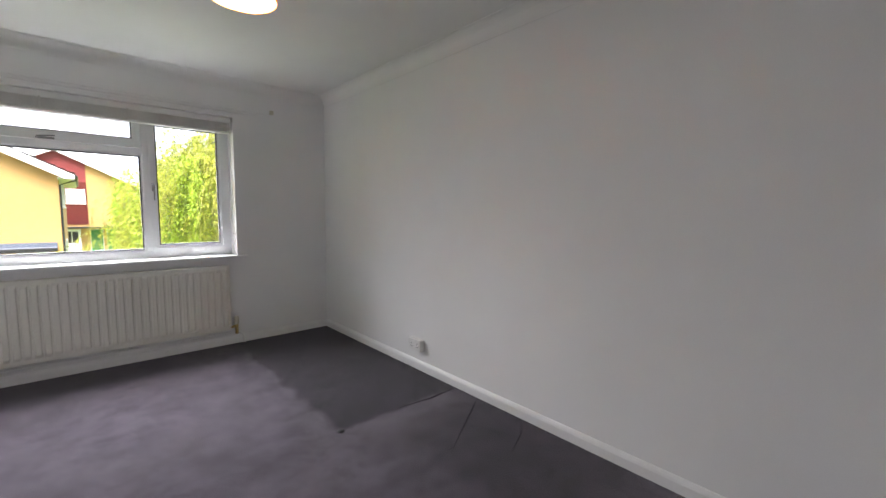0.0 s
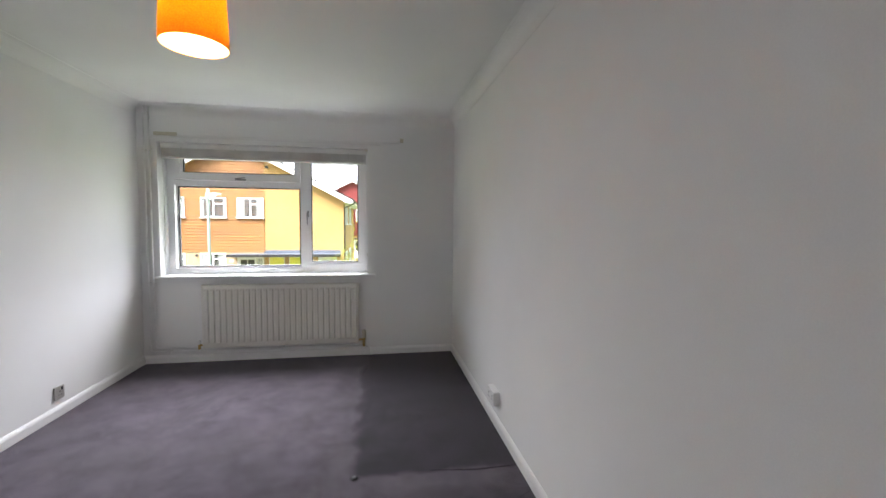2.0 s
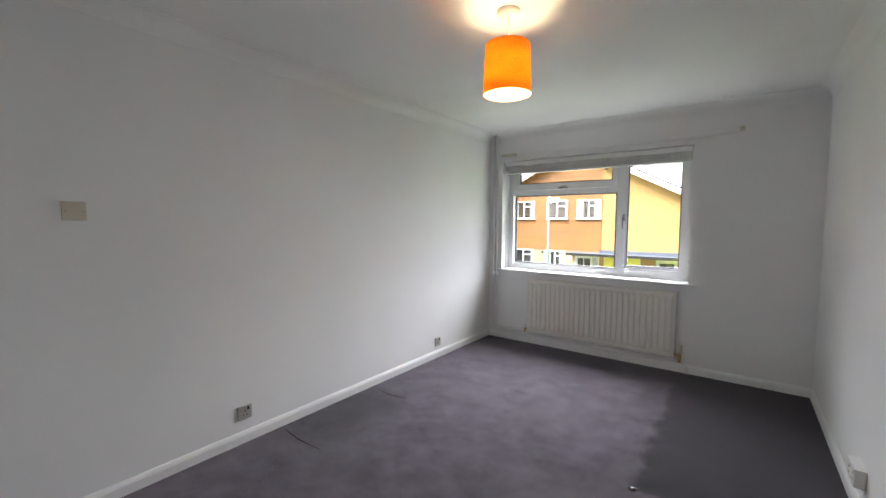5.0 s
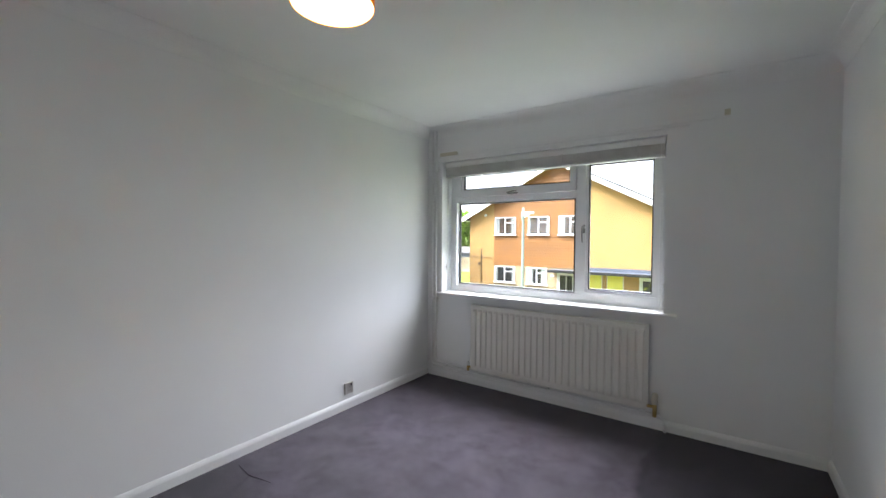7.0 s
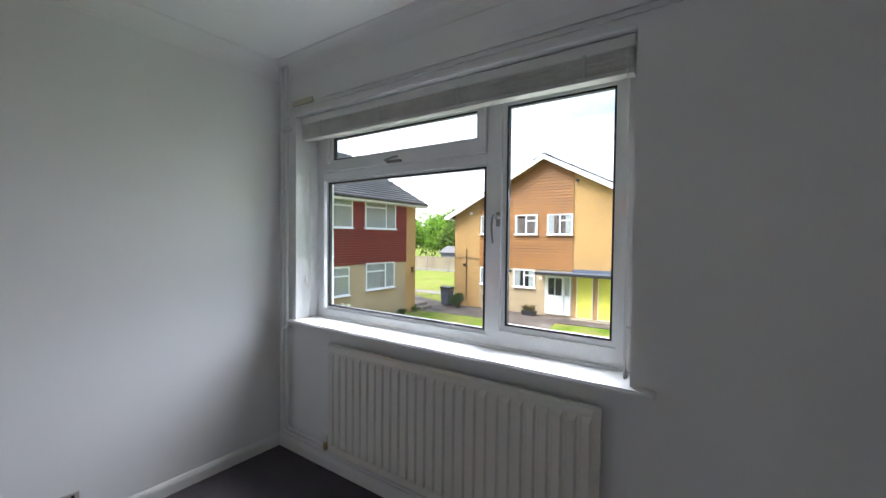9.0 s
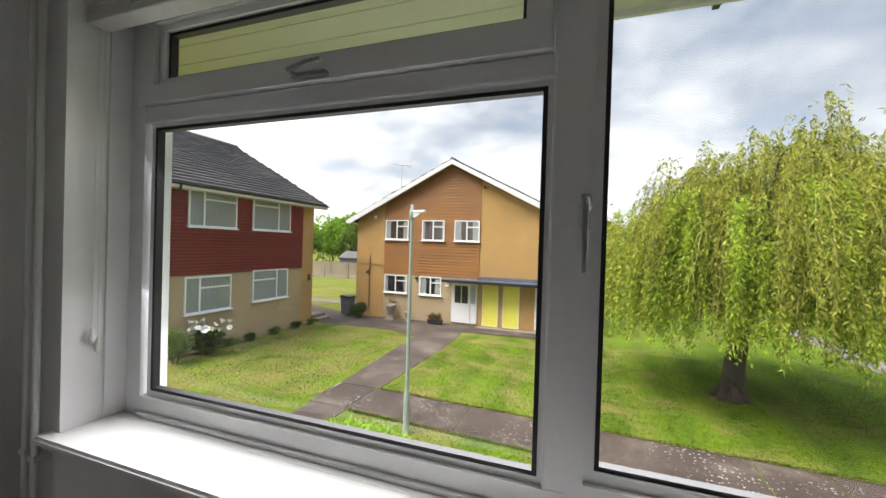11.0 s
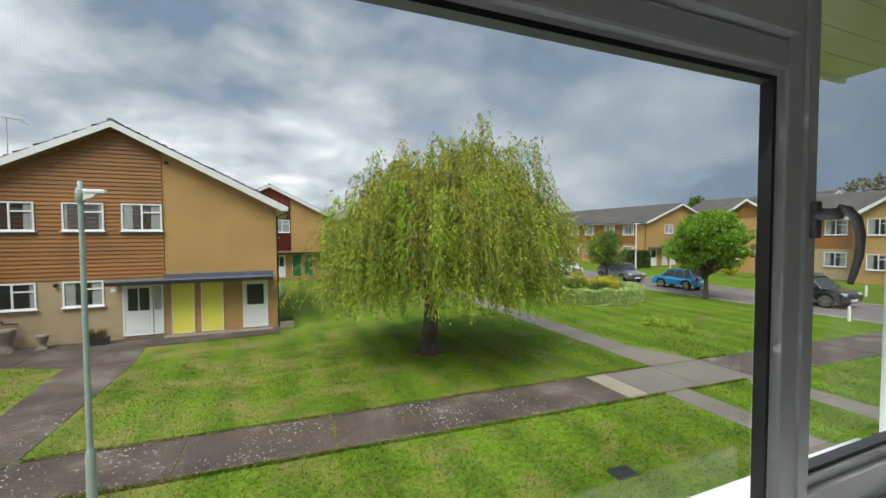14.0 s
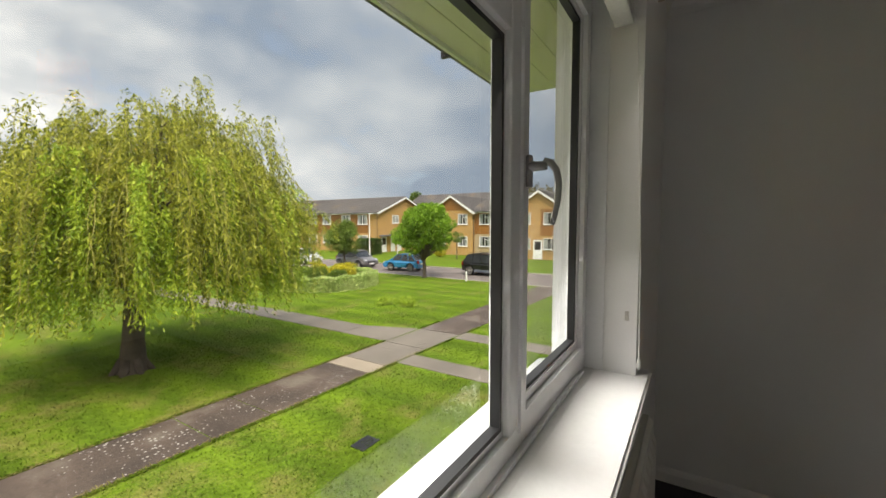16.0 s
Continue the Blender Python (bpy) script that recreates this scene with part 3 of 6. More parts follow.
part("mullion", boxed(1.405, 1.465, FY0, FY1, OZ0 + 0.055, OZ1 - 0.06, bevel=0.006), M["pvc"], win)
part("transom", boxed(0.225, 1.407, FY0 + 0.001, FY1 - 0.001, 1.692, 1.742, bevel=0.006), M["pvc"], win)


def bead(name, x0, x1, z0, z1, parent, y=FY0, w=0.019):
    """Glazing bead, sloped towards the glass, with its black gasket."""
    b = part(name, ring(x0 - w - 0.003, x1 + w + 0.003, z0 - w - 0.003, z1 + w + 0.003, w, y + 0.014, 0.193, bevel=0.011), M["pvc"], parent)
    part("gasket", ring(x0 - 0.0035, x1 + 0.0035, z0 - 0.0035, z1 + 0.0035, 0.0095, 0.1720, 0.1938, bevel=0), M["rubber"], b)
    return b


def pane(x0, x1, z0, z1, parent):
    ob = part("pane", boxed(x0, x1, 0.194, 0.198, z0, z1), M["glass"], parent, "clear window glass")
    ob.visible_shadow = False
    return ob


bead("glazing_bead", 0.262, 1.390, 0.902, 1.678, win)
pane(0.255, 1.397, 0.895, 1.685, win)
top_sash = part("top_sash", ring(0.228, 1.402, 1.745, 2.008, (0.058, 0.034, 0.050, 0.036), FY0 - 0.016, 0.208, bevel=0.008), M["pvc"], win)
bead("glazing_bead", 0.311, 1.345, 1.818, 1.950, top_sash, FY0 - 0.016)
pane(0.300, 1.356, 1.806, 1.962, top_sash)
side_sash = part("side_sash", ring(1.452, 2.018, 0.872, 2.008, (0.030, 0.030, 0.040, 0.045), FY0 - 0.007, 0.206, bevel=0.008), M["pvc"], win)
bead("glazing_bead", 1.504, 1.968, 0.938, 1.944, side_sash, FY0 - 0.007, 0.022)
pane(1.496, 1.976, 0.930, 1.952, side_sash)
# casement handle: plate, boss and cranked lever
hb = bmesh.new()
box(hb, 1.463, 1.481, 0.142, 0.1535, 1.395, 1.462, bevel=0.004)
rod(hb, (1.472, 0.146, 1.438), (1.472, 0.112, 1.438), 0.011, 0.009, 12)
tube(hb, [(1.472, 0.116, 1.449), (1.472, 0.104, 1.444), (1.472, 0.092, 1.428), (1.472, 0.086, 1.402), (1.472, 0.087, 1.368), (1.472, 0.094, 1.335), (1.472, 0.098, 1.318)], [0.006, 0.0075, 0.0072, 0.0064, 0.0058, 0.0052, 0.0042], 12)
part("handle", hb, M["handle"], side_sash, "dark grey metal casement handle", smooth=True)
hb = bmesh.new()
box(hb, 0.79, 0.89, 0.128, 0.147, 1.748, 1.762, bevel=0.004)
tube(hb, [(0.80, 0.130, 1.757), (0.80, 0.108, 1.760), (0.86, 0.100, 1.768), (0.895, 0.102, 1.772)], [0.007, 0.007, 0.006, 0.005], 8)
part("latch", hb, M["handle"], top_sash, "grey metal top light latch", smooth=True)
# white trims of the outer reveal
bm = bmesh.new()
box(bm, OX0, OX0 + 0.035, FY1, YO + 0.002, OZ0, OZ1)
box(bm, OX1 - 0.035, OX1, FY1, YO + 0.002, OZ0, OZ1)
part("outer_trim", bm, M["pvc"], win)
bm = bmesh.new()
prism(bm, [(FY1 - 0.004, OZ0 + 0.03), (FY1 - 0.004, OZ0 - 0.01), (YO + 0.06, OZ0 - 0.03), (YO + 0.06, OZ0 + 0.002)], "x", OX0 + 0.001, OX1 - 0.001)
part("outer_sill", bm, M["pvc"], win)
# inner sill board with rounded nose, ears past the reveal
bm = bmesh.new()
a, b = OX0 + 0.002, OX1 - 0.002
prism(bm, [(0.128, -0.038), (0.132, -0.042), (2.146, -0.042), (2.150, -0.038), (2.150, -0.0015), (b, -0.0015), (b, 0.122), (a, 0.122), (a, -0.0015), (0.128, -0.0015)], "z", OZ0 - 0.022, OZ0 + 0.0015)
bmesh.ops.bevel(bm, geom=[e for e in bm.edges if e.verts[0].co.y < -0.03 and e.verts[1].co.y < -0.03 and abs(e.verts[0].co.z - e.verts[1].co.z) < 0.001], offset=0.007, segments=3, affect="EDGES")
box(bm, a, b, 0.1255, FY0, OZ0 - 0.022, OZ0 + 0.0005)
part("window_sill", bm, M["gloss"], win, "white gloss painted window board")
bm = bmesh.new()
box(bm, 0.232, 2.00, 0.146, 0.160, OZ0 + 0.001, OZ0 + 0.013, bevel=0.004)
box(bm, OX0 + 0.0005, OX0 + 0.006, 0.100, 0.160, OZ0 + 0.002, OZ1 - 0.02, bevel=0.002)
box(bm, OX1 - 0.006, OX1 - 0.0005, 0.100, 0.160, OZ0 + 0.002, OZ1 - 0.02, bevel=0.002)
part("cover_strip", bm, M["pvc"], win)
# painted lintel edge over the opening
bm = bmesh.new()
box(bm, 0.135, 2.068, -0.006, -0.0005, OZ1 + 0.001, 2.098, bevel=0.002)
part("lintel_board", bm, M["gloss"], win)

# ---- blind, drawn up ----
blind = thing("venetian_blind", "pale grey venetian blind drawn up under the lintel", "blind", at=pose(0, 0, 0))
part("headrail", boxed(0.182, 2.056, 0.030, 0.085, 2.022, 2.068, bevel=0.004), M["white"], blind)
for k in range(17):
    z = 1.952 + k * 0.0042
    j = random.uniform(-0.003, 0.003)
    part("slat", boxed(0.186 + abs(j), 2.052 - abs(j), 0.032 + j, 0.084 + j, z, z + 0.0030), M["blind"], blind)
part("bottom_rail", boxed(0.184, 2.054, 0.030, 0.086, 1.930, 1.950, bevel=0.005), M["blind"], blind)
for k, x in enumerate((0.36, 0.83, 1.32, 1.88)):
    part("ladder_tape", boxed(x - 0.006, x + 0.006, 0.0265, 0.0295, 1.94, 2.03, bevel=0.001), M["blind"], blind)
bm = bmesh.new()
tube(bm, [(2.030, 0.024, 2.03), (2.046, 0.006, 1.6), (2.052, -0.006, 1.2), (2.054, -0.010, 0.86)], 0.0018, 6)
part("pull_cord", bm, M["white"], blind)
bm = bmesh.new()
lathe(bm, [(0.001, 0.03), (0.004, 0.028), (0.007, 0.012), (0.008, 0.0), (0.004, -0.006), (0.0005, -0.007)], (2.054, -0.010, 0.860), 12)
part("cord_weight", bm, M["white"], blind, smooth=True)
bm = bmesh.new()
for dx, z in ((0.0, 1.09), (0.014, 1.06)):
    tube(bm, [(0.187, 0.064 + dx, 2.02), (0.184, 0.060 + dx, 1.5), (0.180, 0.062 + dx, z)], 0.0012, 6)
part("tilt_cord", bm, M["white"], blind)
for dx, z in ((0.0, 1.075), (0.014, 1.045)):
    bm = bmesh.new()
    lathe(bm, [(0.001, 0.022), (0.004, 0.020), (0.005, 0.006), (0.008, -0.004), (0.008, -0.014), (0.003, -0.02), (0.0005, -0.021)], (0.180, 0.062 + dx, z), 12)
    part("cord_acorn", bm, M["white"], blind, smooth=True)

# ---- radiator ----
rad = thing("radiator", "cream enamelled single panel radiator under the window", "radiator")
RX0, RX1, RZ0, RZ1 = 0.527, 1.985, 0.140, 0.745
nr = 27
pitch = (RX1 - RX0 - 0.04) / nr
cols = [(RX0, 0.0)]
for k in range(nr):
    x = RX0 + 0.02 + k * pitch
    cols += [(x + pitch * 0.10, 0.0), (x + pitch * 0.24, 1.0), (x + pitch * 0.76, 1.0), (x + pitch * 0.90, 0.0)]
cols.append((RX1, 0.0))
rows = [(RZ0, 0), (RZ0 + 0.006, 0), (RZ0 + 0.038, 0), (RZ0 + 0.060, 1), (RZ1 - 0.060, 1), (RZ1 - 0.038, 0), (RZ1 - 0.008, 0), (RZ1, 0)]
bm = bmesh.new()
grid = []
for z, on in rows:
    back = 0.012 if z in (RZ0, RZ1) else 0.0
    grid.append([bm.verts.new((x, -0.062 + back - (0.011 if (on and f) else 0.0) + (0.012 if x in (RX0, RX1) else 0), z)) for x, f in cols])
for a, b in zip(grid, grid[1:]):
    for k in range(len(cols) - 1):
        bm.faces.new((a[k], a[k + 1], b[k + 1], b[k]))
box(bm, RX0 + 0.001, RX1 - 0.001, -0.049, -0.030, RZ0 + 0.001, RZ1 - 0.001)
part("panel", bm, M["rad"], rad)
for x in (RX0 + 0.2, RX1 - 0.2):
    part("wall_bracket", boxed(x - 0.02, x + 0.02, -0.031, -0.0005, 0.2, 0.68), M["rad"], rad)
vb = bmesh.new()
rod(vb, (RX1 - 0.005, -0.042, 0.168), (2.025, -0.042, 0.168), 0.011)
rod(vb, (2.030, -0.042, 0.10), (2.030, -0.042, 0.19), 0.013, 0.015, 12)
rod(vb, (2.030, -0.042, 0.152), (2.030, -0.070, 0.152), 0.010, 0.008, 10)
valve = part("valve", vb, M["brass"], rad, "brass radiator valve", smooth=False)
vb = bmesh.new()
lathe(vb, [(0.0, 0.0), (0.018, 0.0), (0.021, 0.012), (0.021, 0.062), (0.017, 0.075), (0.0, 0.076)], (2.030, -0.042, 0.188), 16)
part("valve_cap", vb, M["cream"], valve)
vb = bmesh.new()
rod(vb, (RX0 + 0.004, -0.042, 0.168), (0.500, -0.042, 0.168), 0.010)
rod(vb, (0.497, -0.042, 0.13), (0.497, -0.042, 0.18), 0.012)
lock = part("valve", vb, M["brass"], rad, "dark lockshield valve")
vb = bmesh.new()
lathe(vb, [(0.0, 0.0), (0.013, 0.0), (0.013, 0.03), (0.010, 0.036), (0.0, 0.037)], (0.497, -0.042, 0.178), 12)
part("valve_cap", vb, M["white"], lock)

# ---- pipes in the corner and under the radiator ----
for x, end in ((0.072, 0), (0.115, 1)):
    pipe = thing("heating_pipe", "white painted heating pipe from ceiling to skirting", "pipe", "heating pipes")
    bm = bmesh.new()
    zb = 0.112 if end == 0 else 0.145
    pts = [(x, -0.028, H - 0.003), (x, -0.028, zb + 0.03), (x + 0.008, -0.028, zb + 0.008), (x + 0.03, -0.028, zb)]
    pts += [(2.03 if end == 0 else 0.470, -0.028, zb)]
    pts += [(2.055, -0.030, zb - 0.004), (2.085, -0.033, zb - 0.03), (2.095, -0.036, 0.002)] if end == 0 else [(0.490, -0.034, zb - 0.002), (0.497, -0.042, zb + 0.002)]
    tube(bm, pts, 0.0085, 10)
    part("pipe", bm, M["gloss"], pipe, smooth=True)
    for z in (2.0, 0.76) if end else (1.99, 0.77):
        bm = bmesh.new()
        box(bm, x - 0.014, x + 0.014, -0.038, -0.0005, z - 0.008, z + 0.008, bevel=0.003)
        part("clip", bm, M["white"], pipe)
    if end == 0:
        for px in (0.24, 1.25):
            bm = bmesh.new()
            box(bm, px - 0.008, px + 0.008, -0.040, -0.0005, zb - 0.014, zb + 0.014, bevel=0.003)
            part("clip", bm, M["white"], pipe)

# ---- curtain track remains over the window ----
cable = thing("curtain_track", "thin white curtain track along the lintel", "curtain track")
bm = bmesh.new()
box(bm, 0.128, 2.20, -0.012, -0.0005, 2.112, 2.121, bevel=0.002)
part("rail", bm, M["gloss"], cable)
batten = thing("curtain_batten", "flat wooden batten painted white like the wall", "batten")
part("board", boxed(0.342, 2.390, -0.011, -0.0005, 2.138, 2.178, bevel=0.003), M["wall"], batten)
br = thing("curtain_bracket", "cream wooden curtain bracket block screwed to the wall", "bracket", "curtain brackets")
bm = bmesh.new()
box(bm, 0.150, 0.340, -0.020, -0.0005, 2.128, 2.158, bevel=0.003)
part("block", bm, M["cream"], br)
br = thing("curtain_bracket", "small cream curtain bracket block on the wall", "bracket", "curtain brackets")
bm = bmesh.new()
box(bm, 2.392, 2.424, -0.024, -0.0005, 2.148, 2.185, bevel=0.003)
part("block", bm, M["cream"], br)


# ---- sockets ----
def socket(label, at, w=0.086, body="chrome", deep=0.010, gangs=1, holes=True):
    """A wall plate: its back is at y = 0 and it faces -y, before the pose at."""
    s = thing("wall_socket" if holes else "blank_plate", label, "socket" if holes else "wall plate", "wall sockets" if holes else "", at=at)
    part("plate", boxed(-w / 2, w / 2, -deep, -0.0005, -0.043, 0.043, bevel=0.003), M[body], s)
    for g in range(gangs if holes else 0):
        cx = (g - (gangs - 1) / 2) * 0.072
        bm = bmesh.new()
        box(bm, cx - 0.003, cx + 0.003, -deep - 0.001, -deep + 0.004, 0.004, 0.014)
        box(bm, cx - 0.015, cx - 0.006, -deep - 0.001, -deep + 0.004, -0.018, -0.013)
        box(bm, cx + 0.006, cx + 0.015, -deep - 0.001, -deep + 0.004, -0.018, -0.013)
        part("pin_holes", bm, M["dark"], s)
        part("rocker", boxed(cx + 0.014, cx + 0.026, -deep - 0.004, -deep + 0.002, 0.014, 0.034, bevel=0.002), M["dark" if body == "chrome" else "white"], s)
    for sx in (-1, 1):
        bm = bmesh.new()
        rod(bm, (sx * (w / 2 - 0.013), -deep - 0.0008, 0), (sx * (w / 2 - 0.013), -deep + 0.003, 0), 0.0035, seg=10)
        part("screw", bm, M["brass"] if body == "cream" else M["chrome"], s)
    return s


socket("satin metal single socket above the skirting board", pose(0, -1.035, 0.160, 0, 0, 90))
socket("satin metal single socket above the skirting board", pose(0, -3.015, 0.190, 0, 0, 90))
socket("cream blank plate on the white wall", pose(0, -3.76, 1.418, 0, 0, 90), body="cream", holes=False)
socket("white surface-mounted double socket above the skirting board", pose(W1, -1.60, 0.205, 0, 0, -90), w=0.146, body="white", deep=0.042, gangs=2)

# ---- pendant lamp ----
LX, LY = 1.480, -2.42
lamp = thing("pendant_lamp", "orange fabric drum pendant lamp, lit, hanging from the ceiling", "lamp")
bm = bmesh.new()
lathe(bm, [(0.0, H - 0.030), (0.030, H - 0.030), (0.048, H - 0.022), (0.056, H - 0.010), (0.057, H - 0.0005)], (LX, LY, 0), 24)
part("ceiling_rose", bm, M["white"], lamp, smooth=True)
bm = bmesh.new()
rod(bm, (LX, LY, H - 0.03), (LX, LY, 2.215), 0.0035, seg=8)
part("flex", bm, M["white"], lamp)
bm = bmesh.new()
lathe(bm, [(0.0, 2.225), (0.012, 2.225), (0.020, 2.205), (0.020, 2.165), (0.0, 2.163)], (LX, LY, 0), 16)
part("lamp_holder", bm, M["white"], lamp)
shade_m = bpy.data.materials.new("orange_shade_fabric")
shade_m.use_nodes = True
nt = shade_m.node_tree
pb = nt.nodes["Principled BSDF"]
weave = node(nt, "ShaderNodeTexNoise", Scale=160.0, Detail=2.0)
nt.links.new(nt.nodes.new("ShaderNodeTexCoord").outputs["Object"], weave.inputs["Vector"])
cl = mix(nt, 1.0, (0.84, 0.42, 0.030), ramp(nt, weave.outputs["Fac"], ((0.3, (0.88, 0.88, 0.88)), (0.7, (1.1, 1.1, 1.1)))), "MULTIPLY")
nt.links.new(cl, pb.inputs["Base Color"])
pb.inputs["Roughness"].default_value = 0.85
tl = nt.nodes.new("ShaderNodeBsdfTranslucent")
nt.links.new(cl, tl.inputs[0])
ms = nt.nodes.new("ShaderNodeMixShader")
ms.inputs[0].default_value = 0.52
nt.links.new(pb.outputs[0], ms.inputs[1])
nt.links.new(tl.outputs[0], ms.inputs[2])
nt.links.new(ms.outputs[0], nt.nodes["Material Output"].inputs[0])
bm = bmesh.new()
lathe(bm, [(0.108, 2.238), (0.111, 2.16), (0.115, 2.08), (0.118, 2.000), (0.1165, 2.000), (0.1135, 2.08), (0.1095, 2.16), (0.1065, 2.238), (0.108, 2.238)], (LX, LY, 0), 40)
shade = part("shade", bm, shade_m, lamp, "orange fabric drum shade", smooth=True)
bm = bmesh.new()
lathe(bm, [(0.1055, 2.236), (0.1085, 2.16), (0.1125, 2.08), (0.1155, 2.002)], (LX, LY, 0), 40)
part("lining", bm, M["lining"], shade, "cream shade lining", smooth=True)
bm = bmesh.new()
for k in range(3):
    a = k * math.tau / 3 + 0.4
    rod(bm, (LX + 0.018 * math.cos(a), LY + 0.018 * math.sin(a), 2.20), (LX + 0.108 * math.cos(a), LY + 0.108 * math.sin(a), 2.225), 0.0018, seg=6)
part("shade_spider", bm, M["white"], lamp)
bulb_m = bpy.data.materials.new("lit_bulb")
bulb_m.use_nodes = True
bp = bulb_m.node_tree.nodes["Principled BSDF"]
bp.inputs["Base Color"].default_value = (1, 0.9, 0.7, 1)
bp.inputs["Emission Color"].default_value = (1.0, 0.80, 0.48, 1)
bp.inputs["Emission Strength"].default_value = 15.0
bm = bmesh.new()
lathe(bm, [(0.013, 2.165), (0.015, 2.150), (0.026, 2.120), (0.031, 2.095), (0.028, 2.072), (0.016, 2.060), (0.0005, 2.057)], (LX, LY, 0), 20)
part("bulb", bm, bulb_m, lamp, "glowing warm bulb", smooth=True)

# creases and cut edges of the carpet near the walls
for pts in ([(2.93, -2.05), (2.70, -2.06), (2.45, -2.03)], [(2.92, -2.27), (2.66, -2.42), (2.40, -2.58)], [(2.93, -2.62), (2.80, -2.72), (2.62, -2.80)], [(0.06, -2.78), (0.25, -2.80), (0.44, -2.79)], [(0.10, -1.96), (0.24, -1.98), (0.40, -1.95)]):
    bm = bmesh.new()
    tube(bm, [(x, y, 0.0) for x, y in pts], [0.002, 0.0055, 0.002], 8)
    cr = structure("floor_crease", bm, M["carpet"], "raised crease in the mauve carpet", "carpet")
spot = thing("carpet_tuft", "small dark torn tuft in the carpet", "carpet tuft")
bm = bmesh.new()
lathe(bm, [(0.0, 0.008), (0.012, 0.007), (0.02, 0.003), (0.024, 0.0)], (2.04, -2.04, 0.0), 9)
part("tuft", bm, M["dark"], spot)
hook = thing("cord_hook", "small metal cord hook screwed to the window reveal", "hook")
bm = bmesh.new()
box(bm, OX1 - 0.006, OX1 - 0.0005, 0.024, 0.036, 1.005, 1.035, bevel=0.001)
tube(bm, [(OX1 - 0.005, 0.030, 1.026), (OX1 - 0.018, 0.030, 1.026), (OX1 - 0.020, 0.030, 1.034)], 0.002, 6)
part("plate", bm, M["chrome"], hook)


# ---- the outside of our own house: soffit, fascia and gutter over the window ----
SX = 3.52
bm = bmesh.new()
for k in range(5):
    y = YO + k * 0.148
    box(bm, -9.0, SX, y + 0.003, y + 0.145, 2.262, 2.280)
structure("trim_soffit", bm, M["soffit"], "pale yellow soffit boards under the eaves", "soffit")
structure("trim_fascia", boxed(-9.0, SX + 0.02, YO + 0.74, YO + 0.762, 2.24, 2.42), M["barge"], "white fascia board", "fascia")
gutter = thing("gutter", "dark half-round rain gutter along the fascia", "gutter", at=pose(0, 0, 0))
bm = bmesh.new()
prism(bm, [(1.052 + 0.055 - 0.055 * math.cos(t), 2.36 - 0.055 * math.sin(t)) for t in [k * math.pi / 10 for k in range(11)]] + [(1.157, 2.365), (1.057, 2.365)], "x", -9.0, SX + 0.05)
part("trough", bm, M["black"], gutter)
for x in (1.0, 1.9, 2.75, 3.45):
    part("gutter_bracket", boxed(x - 0.012, x + 0.012, 1.046, 1.168, 2.298, 2.372), M["black"], gutter)
structure("wall_outer", boxed(-9.0, -0.25, -4.8, YO, G, H + 0.2), M["brick_tan"], "tan brick outer wall of the flats", "wall")
bm = bmesh.new()
prism(bm, [(1.14, 2.40), (1.14, 2.44), (-2.3, 4.6), (-5.6, 2.6), (-5.6, 2.56), (-2.3, 4.56)], "x", -9.0, SX + 0.05)
structure("roof", bm, M["rooftile"], "grey tiled roof over the room", "roof")

# ---- ground, paths, road ----
bm = bmesh.new()
vs = [bm.verts.new(p) for p in ((-1500, -1500, G), (1500, -1500, G), (1500, 1500, G), (-1500, 1500, G))]
bm.faces.new(vs)
structure("ground", bm, M["grass"], "mown lawn with dry patches", "lawn")


def slab(parent, corners, material, up=0.012, name="path_slab"):
    bm = bmesh.new()
    prism(bm, corners, "z", G - 0.05, G + up + random.uniform(-0.003, 0.003))
    return part(name, bm, material, parent)


def upper(x):
    return 8.84 - 0.036 * x


def lower(x):
    return 7.37 - 0.049 * x


main = tagged(new("pavement_main"), "worn brown concrete path across the lawn", "path", kind="structure")
cuts = [-5.02, -3.95, -1.2, 1.50, 4.45, 5.62, 8.36, 9.03, 10.80, 12.75, 15.6, 18.6, 21.6, 24.75]
for k, (a, b) in enumerate(zip(cuts, cuts[1:])):
    gap = 0.012
    stuff = M["patch"] if abs(a - 8.36) < 0.01 else M["palepath"] if a in (9.03, 10.80) else M["slab"]
    slab(main, [(a + gap, lower(a)), (b - gap, lower(b)), (b - gap, upper(b)), (a + gap, upper(a))], stuff)
cross = tagged(new("pavement_cross"), "narrow worn concrete path to the house door", "path", kind="structure")
left = lambda y: -4.72 - (y - 5) * 0.088
right = lambda y: -3.90 + (y - 6) * 0.012
ys = [2.0, 4.4, lower(-4.4) - 0.01]
for a, b in zip(ys, ys[1:]):
    slab(cross, [(left(a), a), (right(a), a), (right(b), b - 0.012), (left(b), b - 0.012)], M["slab"])
slab(cross, [(-5.03 + 0.0, lower(-5) + 0.0), (-5.03, upper(-5)), (left(9.0) - 0.04, upper(-5)), (left(7.5) - 0.03, lower(-5))], M["patch"])
ys = [upper(-4.4) + 0.03, 11.4, 13.2, 15.2]
for k, (a, b) in enumerate(zip(ys, ys[1:])):
    slab(cross, [(left(a), a + 0.012), (right(a), a + 0.012), (right(b), b), (left(b), b)], M["slab"])
apron = tagged(new("pavement_apron"), "dark wet-looking concrete apron along the house front", "path", kind="structure")
slab(apron, [(-5.66, 15.21), (-3.80, 15.21), (-4.02, 17.0), (-4.02, 18.59), (-7.2, 18.59), (-7.2, 15.9)], M["slab"])
slab(apron, [(-7.22, 15.92), (-7.22, 18.59), (-10.9, 18.59), (-13.8, 19.6), (-16.0, 21.0), (-17.0, 20.0), (-12.5, 17.2), (-11.0, 15.75), (-9.6, 15.9)], M["slab"])
